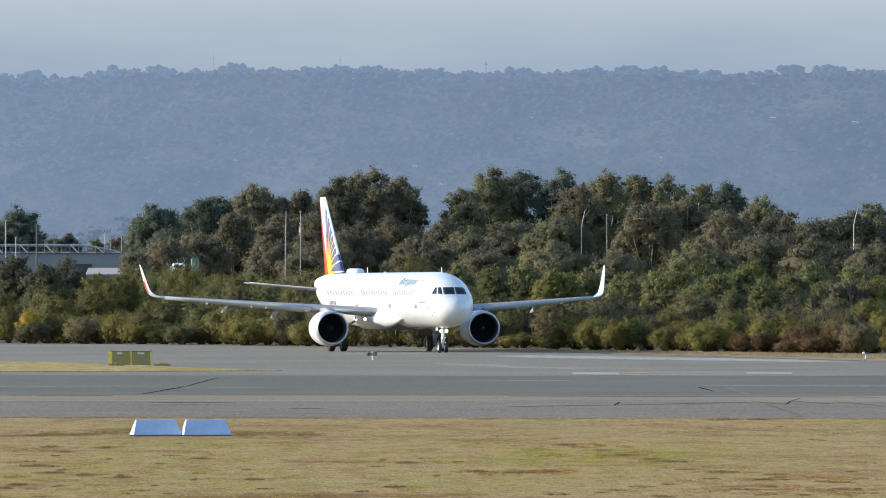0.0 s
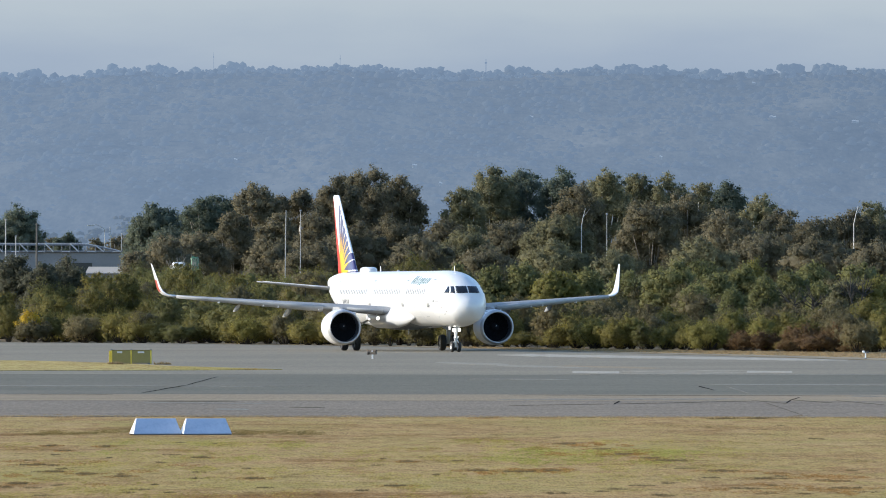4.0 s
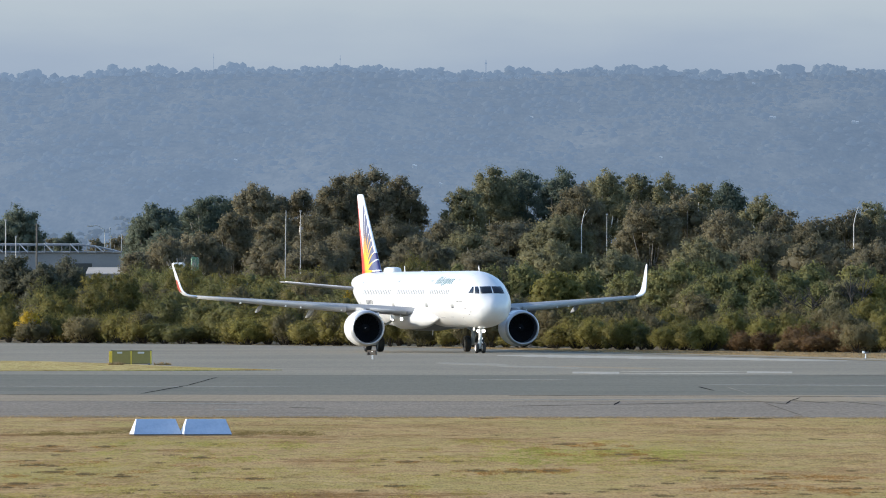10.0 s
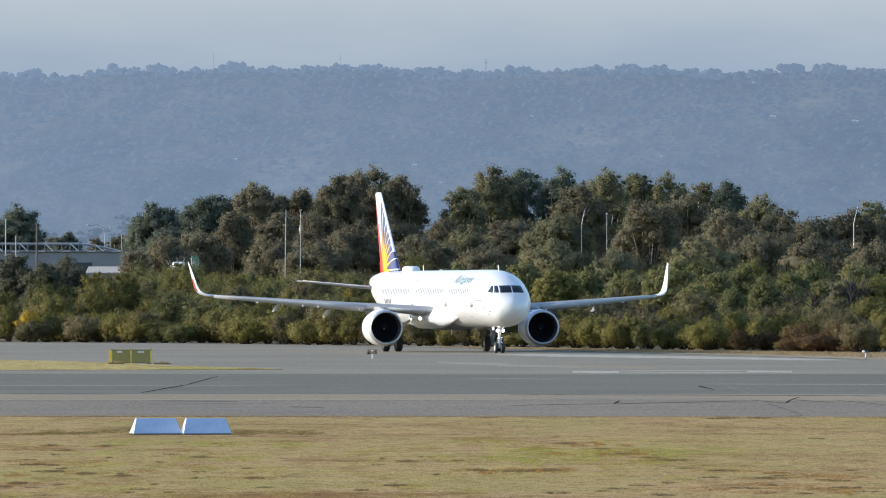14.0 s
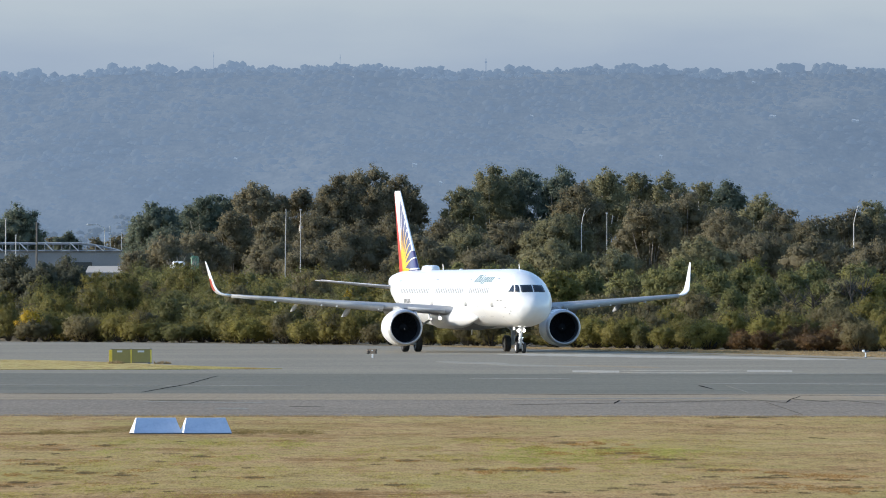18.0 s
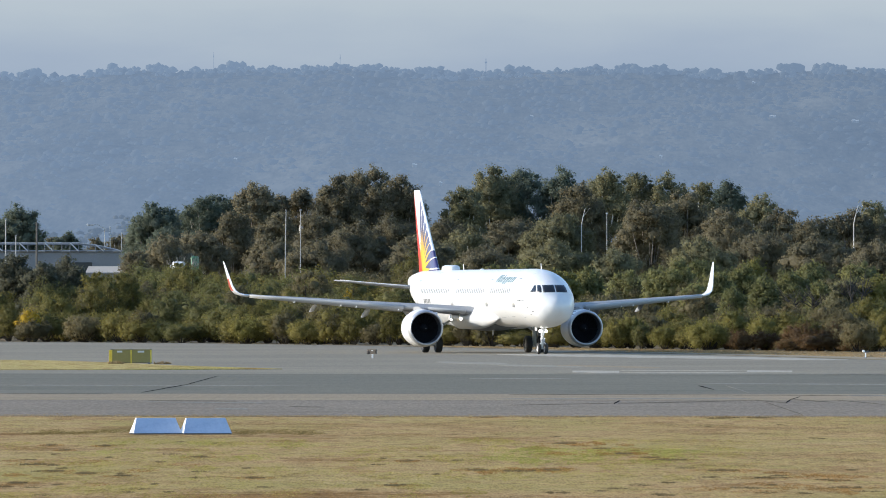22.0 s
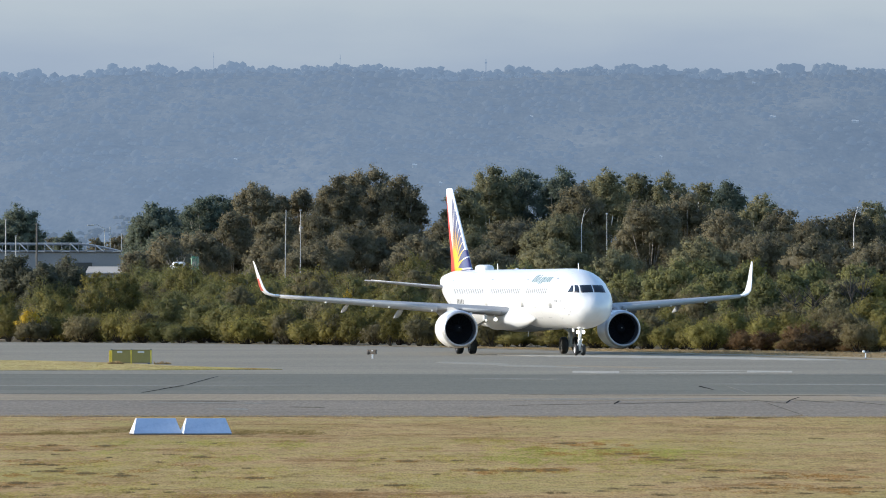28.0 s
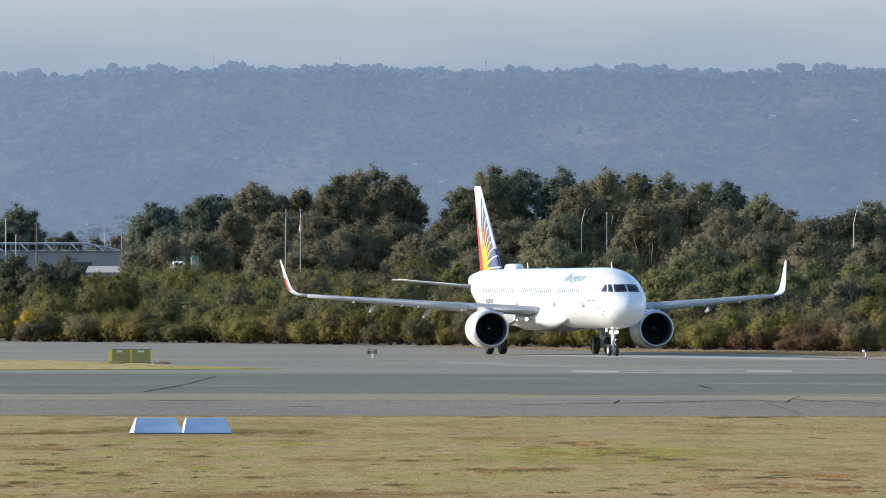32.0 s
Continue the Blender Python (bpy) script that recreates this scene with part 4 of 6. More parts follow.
def wheel(plane, name, x, y, r, w):
    h = w / 2
    tyre = part(name, mesh(name, *lathe_y([(-h * 0.8, r * 0.55), (-h, r * 0.72), (-h * 0.95, r * 0.88), (-h * 0.7, r * 0.985), (0, r), (h * 0.7, r * 0.985), (h * 0.95, r * 0.88), (h, r * 0.72), (h * 0.8, r * 0.55)], 36), TYRE, True),
                plane, "black rubber tyre", at=Matrix.Translation((x, y, r)))
    spokes = []
    for k in range(9):
        t = 2 * math.pi * k / 9
        for sg in (-1, 1):
            spokes.append(tube((0.40 * r * math.cos(t), sg * h * 0.62, 0.40 * r * math.sin(t)), (0.40 * r * math.cos(t), sg * h * 0.68, 0.40 * r * math.sin(t)), 0.05 * r, None, 6))
    part("rim", mesh("rim", *join(lathe_y([(-h * 0.75, r * 0.56), (-h * 0.62, r * 0.5), (-h * 0.6, 0.03), (h * 0.6, 0.03), (h * 0.62, r * 0.5), (h * 0.75, r * 0.56)], 28, True), *spokes), RIM if name == "nose_wheel" else RIM_DULL), tyre, "alloy wheel rim")
    tyre["radius"] = r
    return tyre


airliner = make_airliner()


# ---------------------------------------------------------------- airfield furniture
def make_gable_marker():
    """A long gable-shaped marker with pale blue long sides and white sloping ends."""
    L, W, H, top = 1.40, 0.66, 0.43, 0.05
    v = [(-L / 2, -W / 2, 0), (L / 2, -W / 2, 0), (L / 2, W / 2, 0), (-L / 2, W / 2, 0),
         (-L / 2 + 0.13, -top, H), (L / 2 - 0.13, -top, H), (L / 2 - 0.13, top, H), (-L / 2 + 0.13, top, H)]
    f = [(0, 1, 5, 4), (1, 2, 6, 5), (2, 3, 7, 6), (3, 0, 4, 7), (4, 5, 6, 7)]
    g = new("gable_marker")
    tagged(g, "pale blue gable marker with white ends on dry grass", "airfield marker", "gable markers on the grass")
    part("body", mesh("marker_body", [(x, y, z + 0.04) for x, y, z in v], f, [MARKER_BLUE, MARKER_WHITE], False, [0, 1, 0, 1, 1]), g)
    part("base_rail", mesh("base_rail", *block(0, -W / 2 + 0.03, 0.02, L, 0.05, 0.04, 0.008), GEAR_DARK), g, "dark base rail")
    part("base_rail", mesh("base_rail", *block(0, W / 2 - 0.03, 0.02, L, 0.05, 0.04, 0.008), GEAR_DARK), g, "dark base rail")
    return g


D_MARK = gd(771.7)
gable = make_gable_marker()
gable.matrix_basis = pose(gx(275, D_MARK), D_MARK + 0.2, 0, 0, 0, 13)
copy_thing(gable, pose(gx(363.5, D_MARK), D_MARK + 0.2, 0, 0, 0, 13))


def make_guidance_sign():
    d = gd(647.6)
    g = new("guidance_sign")
    tagged(g, "olive and yellow framed airfield guidance sign on the grass", "airfield sign")
    w, h = 2.30, 0.80
    for k, x in enumerate((-w / 4, w / 4)):
        part("panel", mesh("panel", *block(x, 0, h / 2 + 0.04, w / 2 - 0.06, 0.22, h - 0.08, 0.01), OLIVE), g)
        part("label_bar", mesh("label_bar", *block(x - 0.1 + 0.1 * k, -0.116, h - 0.11, 0.30 + 0.08 * k, 0.012, 0.10, 0.003), FAIR_GREY), g, "small pale label bar")
    for x in (-w / 2, 0, w / 2):
        part("post", mesh("post", *block(x, 0, h / 2 + 0.01, 0.075, 0.26, h + 0.02, 0.012), YELLOW), g)
        part("post_cap", mesh("post_cap", *block(x, 0, h + 0.03, 0.10, 0.28, 0.05, 0.01), GEAR_DARK), g, "dark post cap")
    for z in (0.05, h):
        part("rail", mesh("rail", *block(0, 0, z, w + 0.1, 0.25, 0.045, 0.012), OLIVE_DARK), g, "dark olive frame rail")
    part("end_box", mesh("end_box", *block(-w / 2 - 0.1, 0.05, h * 0.52, 0.12, 0.3, h * 0.9, 0.015), YELLOW), g)
    for z in (0.25, 0.5):
        part("end_clip", mesh("end_clip", *block(-w / 2 - 0.165, 0.0, z, 0.03, 0.12, 0.1, 0.008), GEAR_DARK), g)
    for x in (-w / 2 + 0.1, w / 2 - 0.1):
        part("foot", mesh("foot", *block(x, 0, 0.02, 0.16, 0.4, 0.08, 0.01), GEAR_DARK), g)
    g.matrix_basis = pose(gx(232.5, d), d, 0.05, 0, 0, -4)


def make_small_sign():
    d = gd(637.5)
    g = new("small_sign")
    tagged(g, "small brown-backed sign on two short posts", "airfield sign")
    part("board", mesh("board", *block(0, 0, 0.43, 0.68, 0.10, 0.30, 0.015), BROWN), g)
    part("board_edge", mesh("board_edge", *block(0, -0.056, 0.43, 0.56, 0.012, 0.20, 0.004), SIGN_FACE), g)
    part("lamp_head", mesh("lamp_head", *block(0.05, -0.06, 0.50, 0.10, 0.06, 0.06, 0.02), MARKER_WHITE), g)
    part("junction_box", mesh("junction_box", *block(-0.27, -0.07, 0.36, 0.13, 0.1, 0.2, 0.015), SIGN_FACE), g, "dark junction box")
    for x in (0.0, 0.07):
        part("post", mesh("post", *tube((x, 0, 0.0), (x, 0, 0.3), 0.03, None, 8), FAIR_GREY), g)
    g.matrix_basis = pose(gx(658.5, d), d, 0.016, 0, 0, -32)


def make_edge_light():
    d = gd(637.5)
    g = new("edge_light")
    tagged(g, "white edge light on a short stem in dry grass", "airfield light")
    part("stem", mesh("stem", *tube((0.03, 0, 0), (0.03, 0, 0.34), 0.045, 0.04, 10), MARKER_WHITE), g)
    part("head", mesh("head", *block(-0.10, 0, 0.44, 0.17, 0.2, 0.15, 0.04), MARKER_WHITE), g)
    part("bracket", mesh("bracket", *block(0.10, 0, 0.40, 0.30, 0.10, 0.08, 0.02), GEAR_DARK), g, "dark mounting bracket")
    part("cowl", mesh("cowl", *block(0.19, 0, 0.46, 0.12, 0.14, 0.09, 0.03), BROWN), g, "dark lamp cowl")
    part("base", mesh("base", *tube((0, 0, 0), (0, 0, 0.05), 0.12, 0.1, 12), GEAR_DARK), g)
    g.matrix_basis = pose(gx(1531, d), d, 0.03)


make_guidance_sign()
make_small_sign()
make_edge_light()

# ---------------------------------------------------------------- sky and hills
def sky_material():
    """Pale overcast haze: bluish grey low down, whiter soft cloud higher up."""
    m, nt, b = nodes_of("hazy_sky")
    v = coords(nt)
    sep = nt.nodes.new("ShaderNodeSeparateXYZ")
    nt.links.new(v, sep.inputs[0])
    cloud = noise_node(nt, v, 0.010, 5, 0.55, (0.45, 1, 1.6))
    h = math_node(nt, "ADD", math_node(nt, "DIVIDE", sep.outputs[2], 260.0), math_node(nt, "MULTIPLY", math_node(nt, "SUBTRACT", cloud, 0.5), 0.22))
    col = ramp(nt, h, [(0.44, (0.200, 0.255, 0.335)), (0.55, (0.230, 0.282, 0.355)), (0.67, (0.295, 0.343, 0.388)), (0.95, (0.36, 0.40, 0.43))])
    b.inputs["Base Color"].default_value = (0, 0, 0, 1)
    b.inputs["Specular IOR Level"].default_value = 0.0
    nt.links.new(col, b.inputs["Emission Color"])
    b.inputs["Emission Strength"].default_value = 0.69
    return m


tagged(new("backdrop_sky", mesh("backdrop_sky", [(-2600, 4900, -5), (2600, 4900, -5), (2600, 4900, 700), (-2600, 4900, 700)], [(0, 1, 2, 3)], sky_material())),
       "pale grey-blue hazy sky with soft cloud", kind="structure")
RIDGE = [(-300, 127), (0, 135), (120, 138), (165, 131), (245, 123), (300, 130), (440, 123), (530, 125), (635, 117), (700, 125), (810, 133), (960, 128), (1120, 124), (1260, 133), (1400, 128), (1500, 122), (1568, 128), (1900, 125)]


def ridge_z(x):
    """Height of the crest, 4200 m off, over the sideways place x."""
    px = 784 + x * F / 4200
    y = np.interp(px, [p for p, _ in RIDGE], [q for _, q in RIDGE])
    return EYE_Z + (526 - y) * 4200 / F


def hill_z(x, y):
    t = (y - 2500) / 1700
    if t > 1:
        return ridge_z(x) - (t - 1) * 60
    t = max(t, 0)
    roll = noise.noise(Vector((x / 130, y / 300, 1.7))) * 11 + noise.noise(Vector((x / 50, y / 120, 5.1))) * 3.5
    return max(ridge_z(x) * (0.25 * t + 0.75 * t**1.25) + roll * math.sin(math.pi * min(t, 1)) ** 0.7, -1)


xs, ys = np.linspace(-900, 900, 181), np.r_[np.linspace(2500, 4200, 86), np.linspace(4240, 4700, 8)]
hv = [(x, y, hill_z(x, y)) for y in ys for x in xs]
hf = [(j * 181 + i, j * 181 + i + 1, (j + 1) * 181 + i + 1, (j + 1) * 181 + i) for j in range(len(ys) - 1) for i in range(180)]
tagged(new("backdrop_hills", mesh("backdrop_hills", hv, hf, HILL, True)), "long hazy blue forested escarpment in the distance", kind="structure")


def ball(subdivisions):
    bm = bmesh.new()
    bmesh.ops.create_icosphere(bm, subdivisions=subdivisions, radius=1)
    out = np.array([v.co[:] for v in bm.verts]), np.array([[v.index for v in f.verts] for f in bm.faces])
    bm.free()
    return out


def far_crowns(name, crowns, mat, label, seed):
    """Low far crowns (x, y, z, radius, number of clumps) in one mesh."""
    rs = np.random.RandomState(seed)
    base, tri = ball(1)
    vs, fs, n = [], [], 0
    for x, y, z, r, m in crowns:
        for _ in range(m):
            q = r * rs.uniform(0.35, 0.7) if m > 1 else r
            c = np.array([x + (rs.normal() * 0.75 * r if m > 1 else 0), y, z + r * rs.uniform(0.0, 1.0)])
            vs.append(base * rs.uniform(0.75, 1.25, (len(base), 1)) * np.array([q * 1.25, q * 1.2, q]) + c)
            fs.append(tri + n)
            n += len(base)
    me = mesh(name, np.concatenate(vs).tolist(), np.concatenate(fs).tolist(), mat, True)
    tagged(new(name, me), label, kind="stuff")


def hill_forest():
    """Crowns along the crest, over the slope and in a line at the hill's foot."""
    rnd = random.Random(11)
    crest = []
    for count, deep, r0, r1, m in ((480, 60, 0.9, 1.7, 5), (80, 40, 1.8, 3.0, 11), (14, 20, 2.6, 3.6, 14)):
        for _ in range(count):
            x, y = rnd.uniform(-330, 330), 4205 - deep * rnd.random()
            crest.append((x, y, hill_z(x, y), rnd.uniform(r0, r1), m))
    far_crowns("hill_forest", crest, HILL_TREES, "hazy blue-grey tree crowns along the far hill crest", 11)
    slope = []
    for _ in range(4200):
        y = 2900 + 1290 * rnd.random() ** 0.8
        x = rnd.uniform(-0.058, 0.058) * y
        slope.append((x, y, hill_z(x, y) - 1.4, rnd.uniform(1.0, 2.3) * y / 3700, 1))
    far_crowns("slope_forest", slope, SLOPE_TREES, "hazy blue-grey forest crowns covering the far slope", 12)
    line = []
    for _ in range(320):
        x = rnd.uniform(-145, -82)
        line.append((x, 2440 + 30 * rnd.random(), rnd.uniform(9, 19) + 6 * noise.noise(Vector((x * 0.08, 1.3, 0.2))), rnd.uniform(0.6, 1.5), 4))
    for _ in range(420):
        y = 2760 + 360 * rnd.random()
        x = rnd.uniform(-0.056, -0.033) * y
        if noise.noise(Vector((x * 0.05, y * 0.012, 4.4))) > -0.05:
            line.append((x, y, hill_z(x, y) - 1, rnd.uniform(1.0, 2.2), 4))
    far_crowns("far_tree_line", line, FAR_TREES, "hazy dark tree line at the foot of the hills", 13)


hill_forest()


def make_house(px, py, w, dist):
    x = gx(px, dist)
    z = EYE_Z + (526 - py) * dist / F
    h = new("house")
    tagged(h, "small pale house among trees on the hillside", "house", "houses on the far hillside")
    for x0, ww, hh in ((-w * 0.22, w * 0.5, 0.75), (w * 0.26, w * 0.38, 0.3)):
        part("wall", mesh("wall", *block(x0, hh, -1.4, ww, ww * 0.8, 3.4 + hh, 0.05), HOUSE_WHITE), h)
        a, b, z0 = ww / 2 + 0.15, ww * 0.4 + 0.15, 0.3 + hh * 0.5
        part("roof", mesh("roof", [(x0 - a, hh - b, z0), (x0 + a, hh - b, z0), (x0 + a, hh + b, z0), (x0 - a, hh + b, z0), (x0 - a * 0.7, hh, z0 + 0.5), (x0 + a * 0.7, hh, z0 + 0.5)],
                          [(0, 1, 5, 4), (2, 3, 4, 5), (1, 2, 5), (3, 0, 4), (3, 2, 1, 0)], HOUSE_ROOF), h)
    h.matrix_basis = pose(x, dist, z)


def slope_dist(px, py):
    """How far off a line of sight meets the slope."""
    for d in range(2600, 4200, 8):
        if hill_z(gx(px, d), d) > EYE_Z + (526 - py) * d / F:
            return d - 4
    return 4190


for px, py, w in ((626, 140, 3.0), (940, 208, 2.2), (1368, 208, 3.0), (1514, 216, 3.4), (734, 294, 2.0), (417, 284, 1.5), (1334, 148, 1.6), (1556, 151, 2.0), (780, 326, 1.3), (1170, 279, 1.2)):
    make_house(px, py, w, slope_dist(px, py) - 6)


def make_mast(px, py_top, py_base, r):
    d = 4196
    zt, zb = EYE_Z + (526 - py_top) * d / F, EYE_Z + (526 - py_base) * d / F
    m = new("radio_mast")
    tagged(m, "thin grey radio mast on the hill crest", "mast", "masts on the hill crest")
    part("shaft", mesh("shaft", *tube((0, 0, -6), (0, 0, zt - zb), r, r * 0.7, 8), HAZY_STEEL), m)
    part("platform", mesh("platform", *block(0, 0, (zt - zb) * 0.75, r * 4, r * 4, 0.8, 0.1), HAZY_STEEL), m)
    m.matrix_basis = pose(gx(px, d), d, zb)


make_mast(860, 104, 130, 0.28)
make_mast(910, 117, 130, 0.22)
make_mast(602, 96, 124, 0.12)
make_mast(378, 92, 124, 0.10)


# ---------------------------------------------------------------- plants
def leaf_cloud(blobs, count, size, seed, rise=0.0, slim=0.75):
    """Leaf clumps as small leaves over a set of blobs (centre, radii, middle of the mass); rise stands the shoots up, slim is their width to length."""
    rs = np.random.RandomState(seed)
    w = np.array([b[1][0] * b[1][1] + b[1][1] * b[1][2] for b in blobs])
    pick = rs.choice(len(blobs), count, p=w / w.sum())
    cen = np.array([b[0] for b in blobs])[pick]
    rad = np.array([b[1] for b in blobs])[pick]
    mass = np.array([b[2] for b in blobs])[pick]
    d = rs.normal(size=(count, 3))
    d /= np.linalg.norm(d, axis=1)[:, None]
    p = cen + d * rad * (0.55 + 0.62 * rs.rand(count) ** 0.85)[:, None]
    p += rs.normal(size=(count, 3)) * size * 0.9
    n = d * 0.55 + rs.normal(size=(count, 3)) * 0.55
    n /= np.linalg.norm(n, axis=1)[:, None]
    t = rs.normal(size=(count, 3)) * (1 - 0.6 * abs(rise)) + d * 0.6 * abs(rise) + np.array((0, 0, 1.3)) * rise
    t -= n * np.sum(t * n, axis=1)[:, None]
    t /= np.linalg.norm(t, axis=1)[:, None]
    b = np.cross(n, t)
    L = (size * (0.55 + 0.8 * rs.rand(count)))[:, None]
    W = L * slim * (0.65 + 0.7 * rs.rand(count))[:, None]
    tri = np.stack([p - t * L - b * W * 0.7, p + t * L, p - t * L * 0.3 + b * W], 1)
    # the leaves of a clump shade together, as a tuft of many finer ones does
    out = p - mass
    out /= np.linalg.norm(out, axis=1)[:, None] + 1e-6
    shade = d * (0.30 if rise <= 0 else 0.18) + out * (0.50 if rise <= 0 else 0.60) + n * 0.70
    shade /= np.linalg.norm(shade, axis=1)[:, None]
    face = np.cross(tri[:, 1] - tri[:, 0], tri[:, 2] - tri[:, 0])
    wrong = np.sum(face * shade, axis=1) < 0
    tri[wrong] = tri[wrong][:, ::-1]
    return tri.reshape(-1, 3), np.arange(count * 3).reshape(-1, 3), np.repeat(shade, 3, 0)


BALL = ball(1)


def cores(blobs, k=0.72):
    """Inner clumps, so that a crown is not see-through."""
    out_v, out_f, out_n, n = [], [], [], 0
    rs = np.random.RandomState(len(blobs))
    wide = max(b[1][0] for b in blobs)
    for c, r, m in blobs:
        if r[0] < 0.30 * wide:
            continue
        base, tri = BALL
        v = base * np.array(r) * (k if r[0] > 0.5 * wide else k * 0.78) * (0.84 + 0.32 * rs.rand(len(base)))[:, None] + np.array(c)
        o = v - np.array(m)
        o /= np.linalg.norm(o, axis=1)[:, None] + 1e-6
        out_n.append(base * 0.4 + o * 0.6)
        out_v.append(v)
        out_f.append(tri + n)
        n += len(base)
    return np.concatenate(out_v), np.concatenate(out_f), np.concatenate(out_n)


def crown_mesh(name, blobs, count, size, seed, mat, core=0.7, rise=0.0, slim=0.75):
    q, f, ln = leaf_cloud(blobs, count, size, seed, rise, slim)
    cv, cf, cn = cores(blobs, core)
    me = mesh(name, np.concatenate([q, cv]).tolist(), f.tolist() + (cf + len(q)).tolist(), mat, True)
    nn = np.concatenate([ln, cn])
    nn /= np.linalg.norm(nn, axis=1)[:, None]
    me.normals_split_custom_set_from_vertices(nn.tolist())
    return me


def heap(c, r, hr, rnd, blobs, n=10, lo=0.24, hi=0.46, heart=None):
    """A leafy mass: one clump with smaller ones round it, that turn away from its heart."""
    heart = c if heart is None else heart
    blobs.append((tuple(c), (r * 0.78, r * 0.78, hr * 0.78), tuple(heart)))
    for _ in range(n):
        d = Vector((rnd.gauss(0, 1), rnd.gauss(0, 1), rnd.gauss(0.2, 0.8))).normalized()
        p = c + Vector((d.x * r, d.y * r, d.z * hr)) * rnd.uniform(0.72, 1.05)
        b = r * rnd.uniform(lo, hi)
        blobs.append((tuple(p), (b * rnd.uniform(0.9, 1.3), b * rnd.uniform(0.9, 1.3), b * rnd.uniform(0.75, 1.05)), tuple(heart)))


def make_tree(name, label, mat, bark, seed, H, W, low=0.30, lobe=0.19, holes=0.14, category="tree"):
    """A trunk with limbs that fork into leafy lobes over a domed crown, each lobe a heap of small clumps."""
    rnd = random.Random(seed)
    blobs, limbs = [], []
    lean = rnd.uniform(-0.04, 0.04) * H
    mid_z, half = H * (1 + low) / 2, H * (1 - low) / 2
    fork = Vector((lean * 0.4, 0, H * max(0.30, low * 0.95)))
    limbs.append(tube((0, 0, -0.3), fork, 0.12 + H * 0.012, 0.06 + H * 0.009, 8))
    r0 = min(W * lobe, half * 0.42)
    n = int(8 + 1.15 * (W * W * 0.8 + 2.2 * W * half) / (math.pi * r0 * r0) * 0.75)
    for k in range(n):
        # lobes spread evenly over the dome, then jittered
        v = 1 - 1.75 * (k + 0.5) / n
        ang = 2.39996 * k + rnd.uniform(-0.35, 0.35)
        ring_ = math.sqrt(max(0.0, 1 - v * v))
        if 3 < k and rnd.random() < holes:
            continue
        r = r0 * rnd.uniform(0.72, 1.25)
        reach = rnd.uniform(0.78, 1.04)
        c = Vector((lean + (W / 2 - r * 0.9) * ring_ * math.cos(ang) * reach, (W / 2 - r * 0.9) * ring_ * math.sin(ang) * reach, mid_z + (half - r * 0.9) * v * (reach if k else 1.0)))
        mid = fork.lerp(c, 0.55) + Vector((0, 0, -0.03 * H * rnd.random()))
        limbs.append(tube(fork.lerp(Vector((lean, 0, mid_z)), rnd.uniform(0, 0.6)), mid, 0.05 + H * 0.005, 0.03 + H * 0.002, 6))
        limbs.append(tube(mid, c, 0.03 + H * 0.002, 0.03, 5))
        heap(c, r, r * rnd.uniform(0.78, 1.0), rnd, blobs, 9, heart=c.lerp(Vector((lean, 0, mid_z - half * 0.3)), 0.5))
    for k in range(5):
        heap(Vector((lean + rnd.uniform(-0.12, 0.12) * W, rnd.uniform(-0.12, 0.12) * W, mid_z + half * (-0.55 + 0.24 * k))), W * 0.22, half * 0.3, rnd, blobs, 4)
    t = new(name)
    tagged(t, label, category)
    part("trunk", mesh("trunk", *join(*limbs), bark, True), t)
    part("crown", crown_mesh("crown", blobs, int(175 * W * H * (1 - low) / 0.7), 0.128, seed, mat, 0.72, -0.35, 0.6), t)
    return t


def make_shrub(name, label, mat, seed, aspect, leaves=4300, rise=0.35, W=4.0):
    """A dense shrub: a dome of rounded lobes, each a heap of small clumps on thin stems."""
    H = W * aspect
    leaves *= (W / 4.0) ** 2
    rnd = random.Random(seed * 10 + int(aspect * 10))
    blobs, stems = [], []
    n = int((11 + 8 * aspect) * (W / 4.0) ** 1.6)
    for k in range(n):
        v = 1 - 1.85 * (k + 0.5) / n
        a = 2.39996 * k + rnd.uniform(-0.4, 0.4)
        ring_ = math.sqrt(max(0.0, 1 - v * v)) if v > 0 else math.sqrt(max(0.0, 1 - 0.4 * v * v))
        r = W * rnd.uniform(0.14, 0.24) * (4.0 / W) ** 0.5
        reach = rnd.uniform(0.8, 1.05)
        c = Vector(((W / 2 - r * 0.8) * ring_ * math.cos(a) * reach, (W / 2 - r * 0.8) * ring_ * math.sin(a) * reach, H * 0.5 + (H * 0.5 - r * 0.7) * v * (reach if k else 1.0)))
        heap(c, r, r * rnd.uniform(0.8, 1.0), rnd, blobs, 7, 0.22, 0.42, Vector((c.x * 0.35, c.y * 0.35, H * 0.55)))
        stems.append(tube((c[0] * 0.1, c[1] * 0.1, -0.1), c, 0.05, 0.02, 5))
    heap(Vector((0, 0, H * 0.42)), W * 0.36, H * 0.36, rnd, blobs, 4)
    s = new(name)
    tagged(s, label, "shrub")
    part("woody_base", mesh("woody_base", *join(*stems), DARK_BARK, True), s)
    part("foliage", crown_mesh("foliage", blobs, int(leaves * (0.55 + 0.45 * aspect)), 0.093, seed, mat, 0.68, rise, 0.5), s)
    return s


rng = random.Random(5)


def place(src, px, dist, scale_xyz, rz, first):
    m = pose(gx(px, dist), dist, 0.03, 0, 0, rz) @ Matrix.Diagonal((*scale_xyz, 1))
    if first:
        src.matrix_basis = m
        return src
    made = copy_thing(src, m)
    made.matrix_basis = m
    return made


